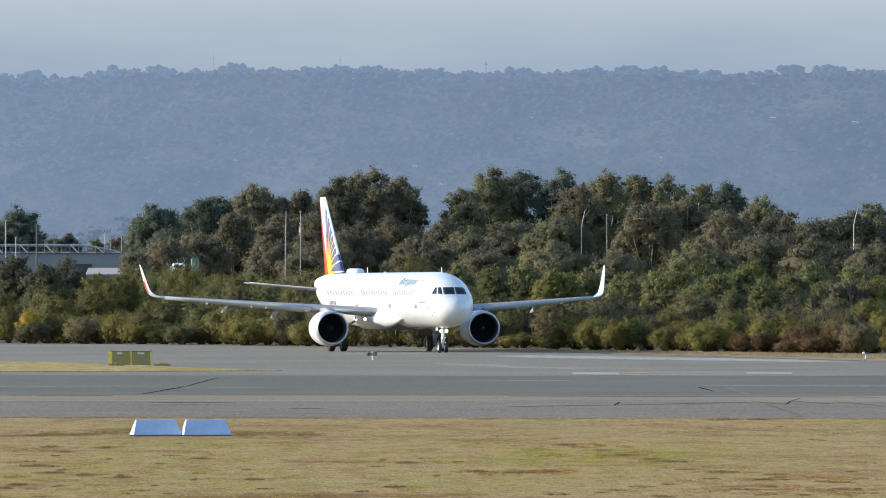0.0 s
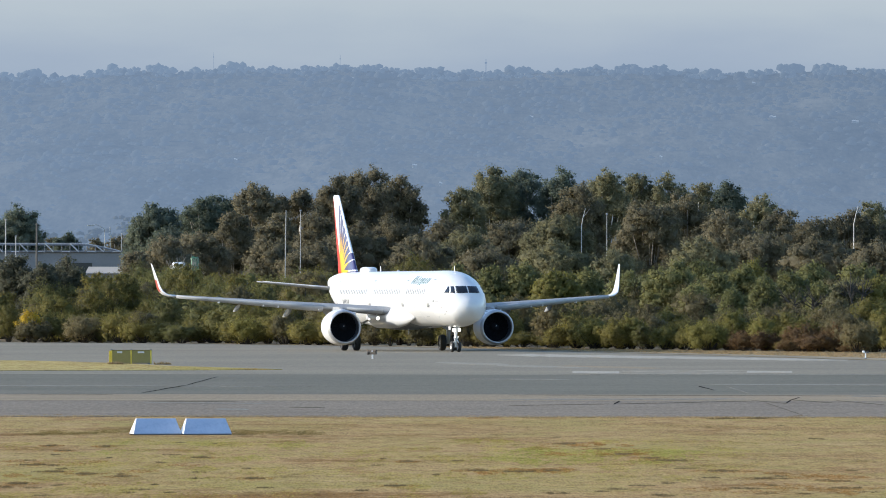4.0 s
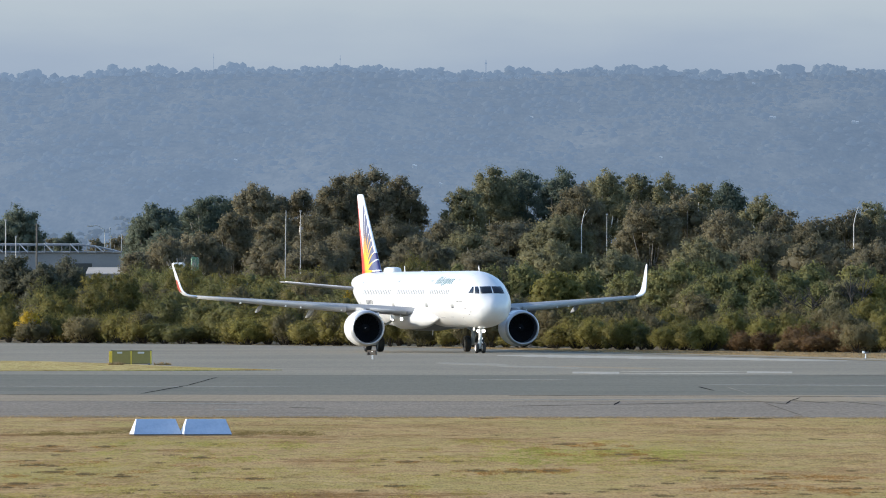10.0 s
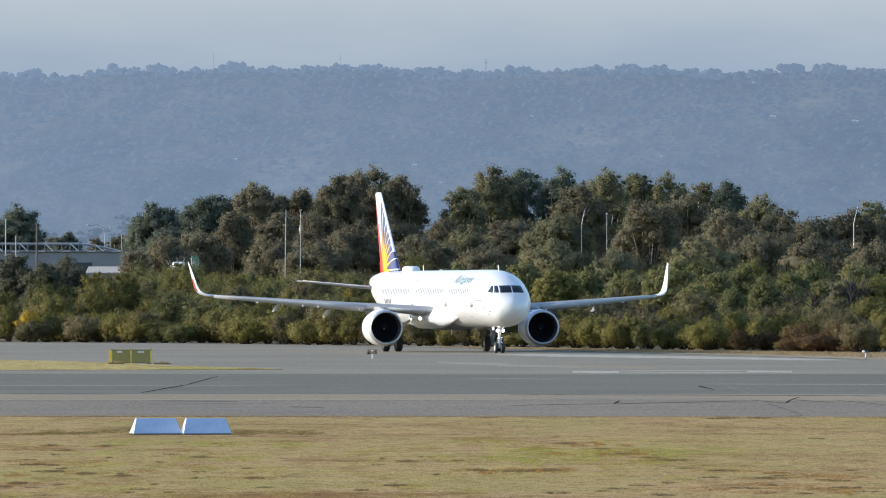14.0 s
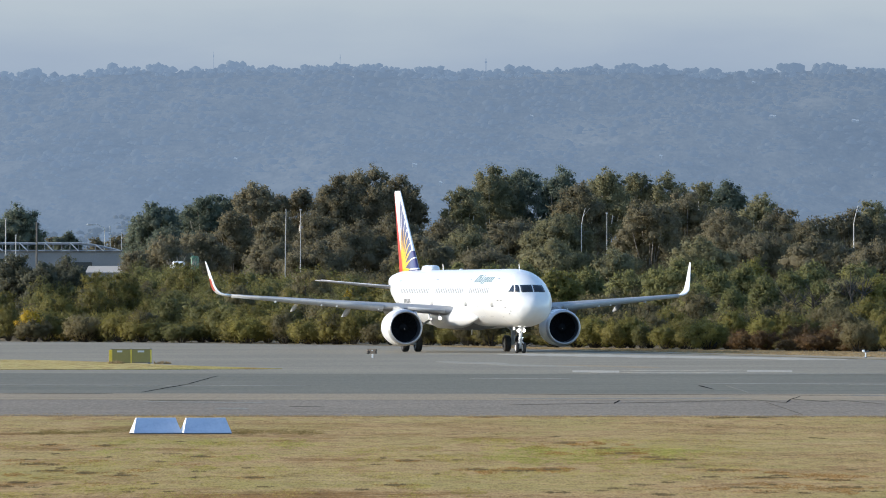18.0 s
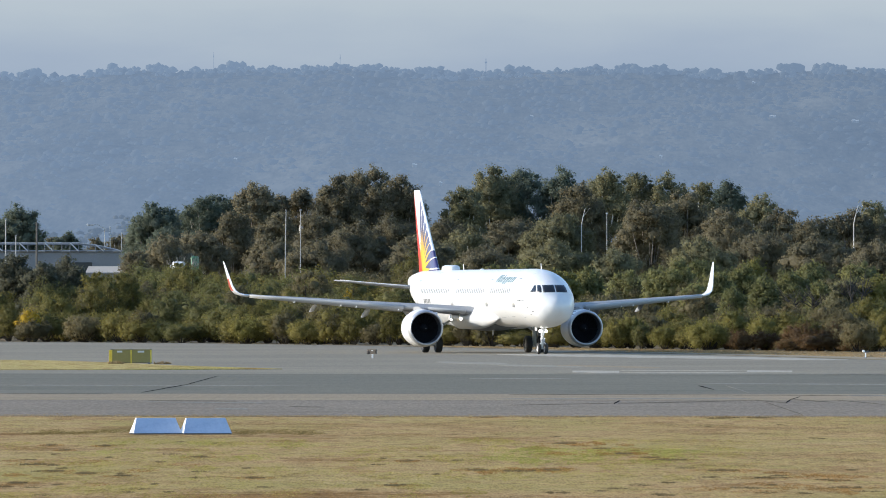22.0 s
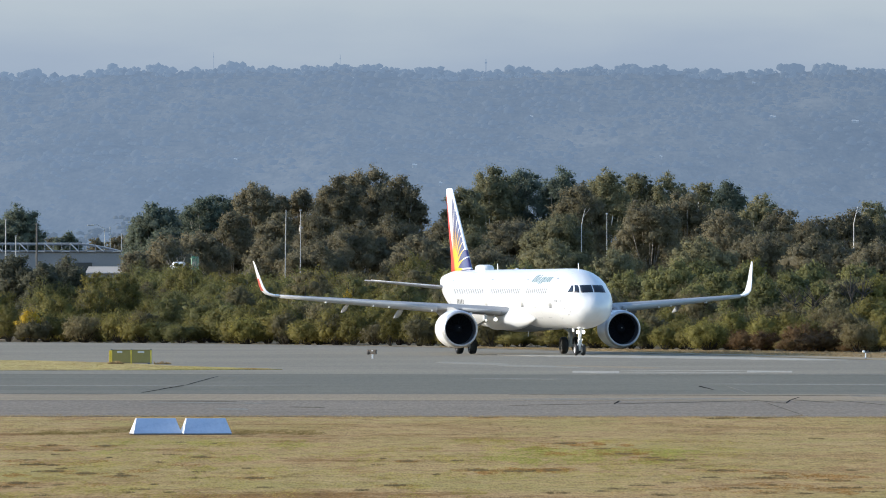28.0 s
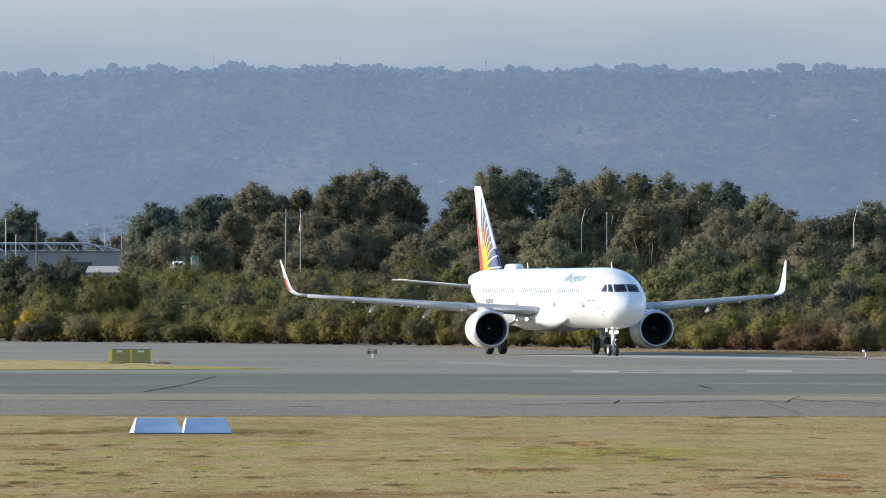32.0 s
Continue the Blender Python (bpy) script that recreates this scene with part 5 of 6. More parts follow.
class Plants:
    """Takes shrubs of one kind in turn from a few built ones, by how tall they are for their width."""

    def __init__(self, name, label, mat, seeds, leaves=4300, rise=0.35):
        self.spec, self.seeds, self.made, self.k = (name, label, mat), seeds, {}, 0
        self.leaves, self.rise = leaves, rise

    def put(self, px, dist, width, height):
        aspect = min((0.6, 0.85, 1.15, 1.6, 2.2), key=lambda a_: abs(math.log(a_ * width / height)))
        seed = self.seeds[self.k % len(self.seeds)]
        self.k += 1
        W = 4.0 if width < 5.8 else 6.2
        size, rz = (width / W, width / W, height / (W * aspect)), rng.uniform(0, 360)
        key = seed, aspect, W
        if key in self.made:
            return place(self.made[key], px, dist, size, rz, False)
        self.made[key] = make_shrub(*self.spec, seed, aspect, self.leaves, self.rise, W)
        return place(self.made[key], px, dist, size, rz, True)


GUM = "tall gum tree with brownish olive foliage behind the scrub"
TREES = {
    "gum": dict(name="gum_tree", label=GUM, mat=LEAF_GUM, bark=BARK, lobe=0.155, holes=0.2),
    "green": dict(name="gum_tree", label="tall green gum tree with a spreading sunlit crown", mat=LEAF_GREEN, bark=PALE_BARK),
    "umbrella": dict(name="gum_tree", label="slender gum tree with a small flat-topped crown on a bare stem", mat=LEAF_GUM, bark=PALE_BARK, low=0.78, lobe=0.24),
    "broad": dict(name="broadleaf_tree", label="small rounded dark green broad-leaved tree in the scrub belt", mat=LEAF_BROAD, bark=DARK_BARK, low=0.26, lobe=0.18, holes=0.06),
    "yellow": dict(name="broadleaf_tree", label="small rounded yellow-green tree in the scrub belt", mat=LEAF_LIME, bark=DARK_BARK, low=0.26, lobe=0.18, holes=0.06),
    "dusk": dict(name="broadleaf_tree", label="dense dark dull-green small tree before the shed", mat=LEAF_DUSK, bark=DARK_BARK, low=0.06, lobe=0.16, holes=0.08),
    "pine": dict(name="conifer_tree", label="dark green conifer-like tree behind the scrub", mat=LEAF_PINE, bark=BARK, lobe=0.16, holes=0.08)}
grown = itertools.count(21)
olives = Plants("olive_shrub", "dense rounded olive-green shrub beside the apron", LEAF_OLIVE, (51, 52, 53, 54), 4500, 0.6)
greys = Plants("grey_shrub", "dry grey-green shrub beside the apron", LEAF_GREY, (61, 62), 4300, 0.6)
tall_olives = Plants("tall_olive_shrub", "tall olive-green bush in the scrub belt", LEAF_OLIVE, (55, 56, 57))
tall_greys = Plants("tall_grey_shrub", "tall dry grey-green bush in the scrub belt", LEAF_GREY, (65, 66))
darks = Plants("green_shrub", "dark green leafy bush in the scrub belt", LEAF_BUSH, (71, 72, 73))
rusts = Plants("rusty_shrub", "low rusty brown shrub at the scrub edge", LEAF_RUST, (81, 82), 4300, 0.6)
wattles = Plants("wattle_shrub", "small shrub covered in yellow bloom", LEAF_WATTLE, (91,), 2400)
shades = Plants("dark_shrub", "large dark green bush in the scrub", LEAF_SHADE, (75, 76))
limes = Plants("lime_shrub", "rounded sunlit yellow-green bush in the scrub", LEAF_LIME, (95, 96))


def tree(kind, px, py_top, dist, wpx):
    """A tree whose top shows at (px, py_top) from that distance, wpx wide."""
    H = EYE_Z + (526 - py_top) * dist / F
    t = make_tree(seed=next(grown), H=H, W=wpx * dist / F * 1.15, **TREES[kind])
    t.matrix_basis = pose(gx(px, dist), dist, 0.03, 0, 0, rng.uniform(0, 360))


def shrub(kind, px, py_top, dist, wpx):
    kind.put(px, dist, wpx * dist / F * 1.08, EYE_Z + (526 - py_top) * dist / F)


# the tall trees, by skyline
for kind, px, top, dist, w in (
        ("pine", 30, 364, 1150, 92), ("pine", -30, 378, 1150, 90), ("pine", 118, 408, 1160, 58), ("gum", 90, 418, 1168, 40), ("gum", 172, 420, 1170, 46), ("gum", 205, 414, 1165, 50), ("gum", 234, 402, 1150, 40), ("pine", 268, 356, 900, 105), ("pine", 345, 354, 920, 95), ("pine", 395, 340, 930, 95), ("pine", 370, 344, 915, 95),
        ("pine", 300, 395, 890, 80), ("pine", 246, 400, 905, 52)):
    tree(kind, px, top, dist, w)
for kind, px, top, dist, w in (
        ("gum", 452, 322, 880, 100), ("gum", 412, 372, 860, 95), ("gum", 350, 405, 850, 110), ("umbrella", 531, 332, 890, 44), ("umbrella", 496, 342, 888, 34), ("gum", 522, 366, 892, 80), ("gum", 492, 372, 870, 100), ("gum", 600, 304, 880, 110), ("gum", 652, 290, 890, 130),
        ("gum", 708, 306, 880, 95), ("gum", 560, 372, 850, 90), ("gum", 690, 378, 845, 120), ("gum", 620, 392, 840, 130), ("gum", 300, 415, 840, 100), ("gum", 240, 442, 836, 56)):
    tree(kind, px, top, dist, w)
for kind, px, top, dist, w in (
        ("green", 822, 326, 880, 85), ("green", 868, 295, 900, 105), ("pine", 925, 294, 905, 120), ("pine", 985, 300, 900, 110), ("gum", 790, 386, 850, 90), ("green", 1062, 294, 880, 95), ("green", 1118, 303, 890, 80),
        ("gum", 1030, 320, 860, 100), ("green", 1182, 305, 890, 95), ("gum", 905, 380, 845, 130), ("green", 985, 372, 840, 120), ("green", 830, 400, 830, 110)):
    tree(kind, px, top, dist, w)
for kind, px, top, dist, w in (
        ("green", 1240, 318, 870, 70), ("pine", 1288, 318, 880, 90), ("gum", 1215, 338, 840, 120), ("gum", 1150, 352, 820, 120), ("green", 1345, 343, 860, 85), ("gum", 1385, 368, 840, 95), ("gum", 1285, 372, 830, 120),
        ("gum", 1440, 380, 830, 110), ("gum", 1500, 366, 840, 95), ("green", 1545, 358, 850, 90), ("gum", 1600, 370, 840, 110), ("gum", 1350, 405, 800, 130)):
    tree(kind, px, top, dist, w)
for kind, px, top, dist, w in (
        ("green", 1080, 442, 800, 120), ("gum", 1460, 415, 780, 130), ("gum", 1560, 420, 770, 120), ("gum", 740, 415, 820, 120), ("green", 1240, 420, 780, 120), ("gum", 480, 420, 825, 110), ("gum", 560, 425, 820, 120),
        ("gum", 860, 430, 810, 120), ("green", 985, 425, 800, 130)):
    tree(kind, px, top, dist, w)


def belt(px):
    """Distance of the scrub's near edge."""
    return float(np.interp(px, [-60, 0, 300, 640, 840, 1100, 1400, 1640], [722, 718, 703, 666, 646, 617, 592, 570]))


# small round-crowned trees in the belt; darkened bushes behind stand in for shaded gaps
for kind, px, top, off, w in (
        ("broad", 812, 466, 62, 62), ("broad", 872, 468, 60, 66), ("broad", 928, 463, 66, 72), ("yellow", 985, 474, 46, 94), ("broad", 1042, 472, 56, 66), ("green", 1092, 440, 84, 82),
        ("broad", 1108, 480, 44, 66), ("broad", 1190, 462, 44, 104), ("broad", 1148, 476, 58, 62), ("broad", 1240, 456, 74, 70), ("broad", 1272, 478, 46, 60), ("broad", 1308, 466, 56, 66),
        ("yellow", 1332, 458, 80, 62), ("broad", 1354, 488, 40, 62), ("broad", 1398, 476, 52, 66), ("broad", 1452, 496, 36, 56), ("green", 1494, 494, 34, 64), ("yellow", 1548, 486, 40, 72), ("broad", 1440, 462, 76, 80),
        ("broad", 1520, 462, 72, 80), ("broad", 1600, 470, 60, 90), ("broad", 1225, 500, 26, 56), ("broad", 1292, 508, 22, 48)):
    tree(kind, px, top, belt(px) + off, w)


# the scrub in rows, from the back to the apron's edge
for row, (off, top, spread, step, wpx) in enumerate(((70, 466, 16, 44, 92), (46, 490, 16, 42, 84), (26, 515, 16, 40, 78), (11, 538, 14, 36, 68), (3.5, 562, 16, 33, 58))):
    px = -50.0
    while px < 1640:
        d = belt(px) + off + rng.uniform(-4, 6)
        py = top + rng.uniform(-spread, spread) * 1.35 + (20 if row < 2 and 285 < px < 360 else 0) + (10 if px > 1300 else 0) * (row > 1)
        u = rng.random()
        if px > 790 and row < 3:
            py += (26, 22, 16)[row]
        if px > 900 and row > 2:
            py += 8 if row == 3 else 14
        if row < 2 and px < 225:
            py += 20
        # darkened foliage fills the shaded gaps behind the front bushes
        if row == 3 and px > 900:
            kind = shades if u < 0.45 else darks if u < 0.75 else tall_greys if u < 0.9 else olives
        elif row >= 3 and px > 1290:
            kind = rusts if u < 0.30 else greys if u < 0.48 else limes if u < 0.56 else olives
            py += 8 if kind is rusts else 0
        elif row >= 3:
            kind = greys if u < 0.10 else darks if u < 0.3 else olives
        elif row == 2 and px > 900:
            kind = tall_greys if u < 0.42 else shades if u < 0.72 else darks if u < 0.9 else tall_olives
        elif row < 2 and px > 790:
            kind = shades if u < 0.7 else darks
        elif row == 2:
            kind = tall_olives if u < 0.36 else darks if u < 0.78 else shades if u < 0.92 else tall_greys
        else:
            kind = darks if u < 0.62 else tall_olives if u < 0.86 else tall_greys
        shrub(kind, px, py, d, wpx * rng.uniform(0.65, 1.6))
        px += step * rng.uniform(0.75, 1.25) * (1.35 if px > 900 and row > 2 else 1.0)
for px, top, d, w in ((52, 545, 715.2, 46), (616, 511, 700, 26)):
    shrub(wattles, px, top, d, w)
# single bushes that stand out at the apron's edge
for kind, px, top, off, w in ((olives, 1253, 567, -1, 84), (olives, 1178, 574, 0, 60), (olives, 1052, 560, 0, 72), (olives, 985, 578, -1, 50), (olives, 432, 556, 0, 100), (olives, 252, 560, 0, 90),
                              (greys, 150, 556, 0, 80), (greys, 60, 566, -1, 70), (olives, 545, 566, 0, 80), (rusts, 1318, 588, -1, 60), (rusts, 1452, 588, -1, 90), (rusts, 1395, 600, -2, 50), (greys, 1520, 566, 0, 80)):
    shrub(kind, px, top, belt(px) + off, w)
for kind, px, top, off, w in ((greys, 1460, 536, 15, 84), (olives, 1542, 528, 17, 96), (greys, 1500, 546, 9, 84), (olives, 1400, 550, 8, 84), (olives, 1574, 546, 8, 80), (greys, 1366, 544, 10, 70), (rusts, 1420, 572, 2, 74),
                              (rusts, 1484, 576, 2, 70), (rusts, 1352, 586, 1, 60), (olives, 1100, 566, 1, 84), (olives, 1020, 558, 3, 84), (olives, 1210, 562, 3, 70), (greys, 1150, 552, 8, 80), (greys, 1290, 544, 10, 84)):
    shrub(kind, px, top, belt(px) + off, w)
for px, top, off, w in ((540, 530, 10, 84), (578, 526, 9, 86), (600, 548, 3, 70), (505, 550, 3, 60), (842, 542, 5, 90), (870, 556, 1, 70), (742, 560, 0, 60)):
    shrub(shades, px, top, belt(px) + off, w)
for px, top, off, w in ((1253, 566, -2.5, 82), (1050, 560, -1.5, 62), (1176, 577, -2, 48), (1118, 556, 2, 60), (1300, 548, 8, 64), (1352, 556, 4, 66), (438, 560, -1.5, 70)):
    shrub(limes, px, top, belt(px) + off, w)
# big dark shrubs before the shed
for px, top, off, w in ((34, 446, 34, 84), (112, 450, 36, 78), (74, 464, 26, 80), (-14, 450, 36, 84), (136, 472, 30, 50)):
    tree("dusk", px, top, belt(px) + off, w)
for px, top, off, w in ((182, 482, 28, 62), (222, 478, 36, 50), (170, 500, 16, 60), (160, 484, 27, 60), (206, 481, 24, 56), (232, 486, 26, 50), (194, 492, 20, 60), (305, 474, 82, 60), (345, 472, 82, 66), (318, 466, 76, 90), (330, 470, 74, 80), (308, 471, 60, 76), (334, 472, 58, 76)):
    shrub(tall_olives, px, top, belt(px) + off, w)

# ---------------------------------------------------------------- background buildings and poles
def make_shed():
    d = 1060.0
    s = d / F
    g = new("warehouse")
    tagged(g, "long grey industrial shed with a white exposed roof truss", "building")
    zt = EYE_Z + (526 - 446) * s
    x0, x1 = gx(-160, d), gx(214, d)
    part("wall", mesh("wall", *block((x0 + x1) / 2, d + 10, zt / 2, x1 - x0, 20, zt, 0.05), SHED_WALL), g)
    part("roof", mesh("roof", *block((x0 + x1) / 2, d + 10, zt + 0.12, x1 - x0 + 0.6, 20.6, 0.24, 0.05), SHED_WALL), g, "grey metal roof edge")
    # the left panel paints a shadow on the wall, the right is an opening
    for px, w in ((148, 30), (205, 17)):
        part("opening", mesh("opening", *block(gx(px, d), d - 0.05, zt - (2.0 if px < 200 else 2.8), w * s, 0.2, 1.3 if px < 200 else 1.8, 0.03), DARK_PATCH), g, "dark patch on the shed wall")
    # a bowed truss over the roof, sloping down at its end
    top, low = EYE_Z + (526 - 432) * s, EYE_Z + (526 - 447.5) * s
    n = 25
    xs_ = [x0 + (x1 - x0) * k / n for k in range(n + 1)]
    tops = [low + 0.15 + (top - low) * (1 - max(0.0, (k - 20) / 5) ** 1.5 * 0.9) for k in range(n + 1)]
    for k in range(n):
        # pale pieces among grey ones paint the patches of sun on the chords
        part("chord", mesh("chord", *tube((xs_[k], d - 0.3, tops[k]), (xs_[k + 1], d - 0.3, tops[k + 1]), 0.05, None, 8), POLE if k % 4 == 2 else TRUSS), g)
        part("chord", mesh("chord", *tube((xs_[k], d - 0.3, low + 0.22), (xs_[k + 1], d - 0.3, low + 0.22), 0.05, None, 8), TRUSS if k % 3 == 0 else SHED_WALL), g)
        part("upright", mesh("upright", *tube((xs_[k], d - 0.3, low), (xs_[k], d - 0.3, tops[k]), 0.055, None, 6), SHED_WALL), g)
        if k % 3 == 1:
            part("brace", mesh("brace", *tube((xs_[k], d - 0.3, tops[k]), (xs_[k + 1], d - 0.3, low + 0.2), 0.09, None, 6), TRUSS), g)
        part("purlin", mesh("purlin", *tube((xs_[k], d + 2.5, tops[k] - 0.15), (xs_[k + 1], d + 2.5, tops[k + 1] - 0.15), 0.12, None, 6), SHED_WALL), g, "grey rear roof purlin")
    # a low pale annexe roof
    a = new("annexe")
    tagged(a, "low annexe with a pale tan pitched roof beside the shed", "building")
    d2 = 1000.0
    za = EYE_Z + (526 - 482) * d2 / F
    part("wall", mesh("wall", *block(gx(190, d2), d2 + 3, za / 2, 74 * d2 / F, 6, za, 0.03), SHED_WALL), a)
    xa, xb, e = gx(151, d2), gx(229, d2), za - 0.1
    part("roof", mesh("roof", [(xa, d2 - 0.3, e), (xb, d2 - 0.3, e), (xb, d2 + 6.3, e), (xa, d2 + 6.3, e), (xa + 0.25, d2 + 3, e + 0.85), (xb - 0.1, d2 + 3, e + 0.85)],
                      [(0, 1, 5, 4), (2, 3, 4, 5), (1, 2, 5), (3, 0, 4), (3, 2, 1, 0)], ANNEXE_ROOF), a, "pale tan pitched metal roof")
    part("gutter", mesh("gutter", *block((xa + xb) / 2, d2 - 0.36, e - 0.02, xb - xa, 0.12, 0.14, 0.02), SHED_WALL), a)


def make_pole(px, py_top, py_base_hint, dist, r, mat, label, lean=0.0, arm=0.0, head=False):
    zt = EYE_Z + (526 - py_top) * dist / F
    g = new("light_pole")
    tagged(g, label, "pole", "poles behind the scrub")
    part("shaft", mesh("shaft", *tube((0, 0, -0.5), (lean, 0, zt), r, r * 0.7, 10), mat), g)
    part("base_plate", mesh("base_plate", *tube((0, 0, 0), (0, 0, 0.15), r * 2.2, r * 2, 10), mat), g)
    if arm:
        part("arm", mesh("arm", *join(tube((lean, 0, zt - 0.1), (lean + arm * 0.6, 0, zt + 0.45), r * 0.6, r * 0.5, 8), tube((lean + arm * 0.6, 0, zt + 0.45), (lean + arm, 0, zt + 0.4), r * 0.5, r * 0.5, 8)), mat), g)
        part("lantern", mesh("lantern", *block(lean + arm * 1.1, 0, zt + 0.36, 0.9, 0.35, 0.18, 0.05), mat), g)
    if head:
        part("lantern", mesh("lantern", *block(lean, 0, zt, 0.20, 0.16, 0.16, 0.03), mat), g)
    g.matrix_basis = pose(gx(px, dist), dist, 0)


make_shed()
make_pole(503, 371, 475, 812, 0.055, POLE, "tall pale grey pole standing behind the scrub", 0.18)
make_pole(531, 372, 475, 812, 0.052, POLE, "tall pale grey pole standing behind the scrub", 0.06, 0, True)
make_pole(1074, 378, 445, 806, 0.042, POLE, "tall pale grey pole standing among gum trees", 0, 0, True)
make_pole(10, 388, 465, 860, 0.08, POLE, "pale grey pole in front of the shed", 0, 0, True)
make_pole(65, 394, 460, 860, 0.13, POLE_DARK, "dark timber pole in front of the shed")
make_pole(185, 403, 445, 1092, 0.075, POLE, "grey street lamp with a curved arm by the shed", 0, -1.7)
make_pole(195, 402, 445, 1092, 0.075, POLE, "grey lamp pole by the shed", 0, 0, True)
make_pole(215, 412, 445, 1092, 0.06, POLE, "grey lamp pole by the shed")
make_pole(28, 417, 445, 1020, 0.08, POLE, "short grey pole by the shed", 0, 0, True)


def make_snag(px0, py0, px1, py1, dist, r):
    g = new("dead_tree")
    tagged(g, "bare pale dead gum trunk among the trees", "tree")
    z0, z1 = EYE_Z + (526 - py0) * dist / F, EYE_Z + (526 - py1) * dist / F
    dx = (px1 - px0) * dist / F
    part("trunk", mesh("trunk", *join(tube((0, 0, -0.2), (0, 0, z0), r * 1.4, r, 8), tube((0, 0, z0), (dx * 0.4, 0, (z0 + z1) / 2), r, r * 0.8, 8), tube((dx * 0.4, 0, (z0 + z1) / 2), (dx, 0, z1), r * 0.8, r * 0.4, 8)), PALE_BARK), g)
    part("limb", mesh("limb", *tube((dx * 0.4, 0, (z0 + z1) / 2), (dx * 0.4 + 0.7, 0, (z0 + z1) / 2 + 0.9), r * 0.5, r * 0.2, 6), PALE_BARK), g)
    g.matrix_basis = pose(gx(px0, dist), dist, 0)


def make_bare_bush(px, py_top, dist, spread, mat, label, seed):
    """Leafless forking branches on a short stem."""
    rnd = random.Random(seed)
    H = EYE_Z + (526 - py_top) * dist / F
    g = new("bare_bush")
    tagged(g, label, "shrub")
    fork = Vector((0, 0, H * 0.45))
    for k in range(7):
        twigs = []
        mid = fork + Vector((spread * rnd.uniform(-0.35, 0.35), spread * rnd.uniform(-0.3, 0.3), H * rnd.uniform(0.12, 0.25)))
        twigs.append(tube(fork * rnd.uniform(0.8, 1.0), mid, 0.07, 0.045, 6))
        for _ in range(4):
            e = mid + Vector((spread * rnd.uniform(-0.4, 0.4), spread * rnd.uniform(-0.3, 0.3), H * rnd.uniform(0.05, 0.28)))
            twigs.append(tube(mid, e, 0.04, 0.02, 5))
            for _ in range(2):
                twigs.append(tube(mid.lerp(e, rnd.uniform(0.4, 0.9)), e + Vector((rnd.uniform(-0.5, 0.5), rnd.uniform(-0.4, 0.4), rnd.uniform(0.0, 0.5))), 0.022, 0.01, 4))
        part("branch", mesh("branch", *join(*twigs), mat), g)
    part("stem", mesh("stem", *tube((0, 0, -0.2), fork, 0.14, 0.08, 8), mat), g)
    g.matrix_basis = pose(gx(px, dist), dist, 0.03)


make_bare_bush(1424, 500, belt(1424) + 31, 3.0, DARK_BARK, "leafless dark forking bush in the scrub", 1)
make_bare_bush(1510, 470, belt(1510) + 34, 2.2, DARK_BARK, "leafless dark forking bush in the scrub", 2)
make_bare_bush(322, 440, 788, 3.2, BARK, "leafless grey-limbed bush before the parked truck", 3)
make_snag(1029, 400, 1036, 368, 838, 0.040)
make_snag(1511, 396, 1519, 364, 800, 0.042)


def make_truck():
    d = 800.0
    s = d / F
    g = new("truck")
    tagged(g, "parked white truck with a bright green body seen over the scrub", "truck")
    x, z = gx(329, d), EYE_Z + (526 - 463.5) * s
    part("chassis", mesh("chassis", *block(0, 0, 0.9, 5.2, 2.1, 0.3, 0.04), GEAR_DARK), g)
    part("cab", mesh("cab", *block(-0.72, 0, (z + 1.0) / 2, 1.2, 2.1, z - 1.0, 0.15), MARKER_WHITE), g)
    part("side_window", mesh("side_window", *block(-0.60, -1.05, z - 0.42, 0.5, 0.04, 0.28, 0.02), WINDOW_DARK), g)
    part("mirror", mesh("mirror", *block(-1.42, -1.1, z - 0.5, 0.16, 0.12, 0.3, 0.03), MARKER_WHITE), g)
    part("hopper", mesh("hopper", *join(block(0.88, 0, (z + 1.5) / 2, 0.75, 2.1, z - 0.5, 0.12), block(0.70, -0.4, z + 0.42, 0.22, 0.6, 0.3, 0.04)), GREEN_PAINT), g)
    for xx in (-1.8, 1.6):
        for yy in (-0.95, 0.95):
            part("wheel", mesh("wheel", *tube((xx, yy - 0.15, 0.5), (xx, yy + 0.15, 0.5), 0.5, None, 16), TYRE), g)
    g.matrix_basis = pose(x, d, 0.03)


make_truck()
for px, top, w in ((296, 466, 26), (312, 472, 30), (357, 468, 36), (333, 473, 40)):
    shrub(tall_greys, px, top, 789, w)


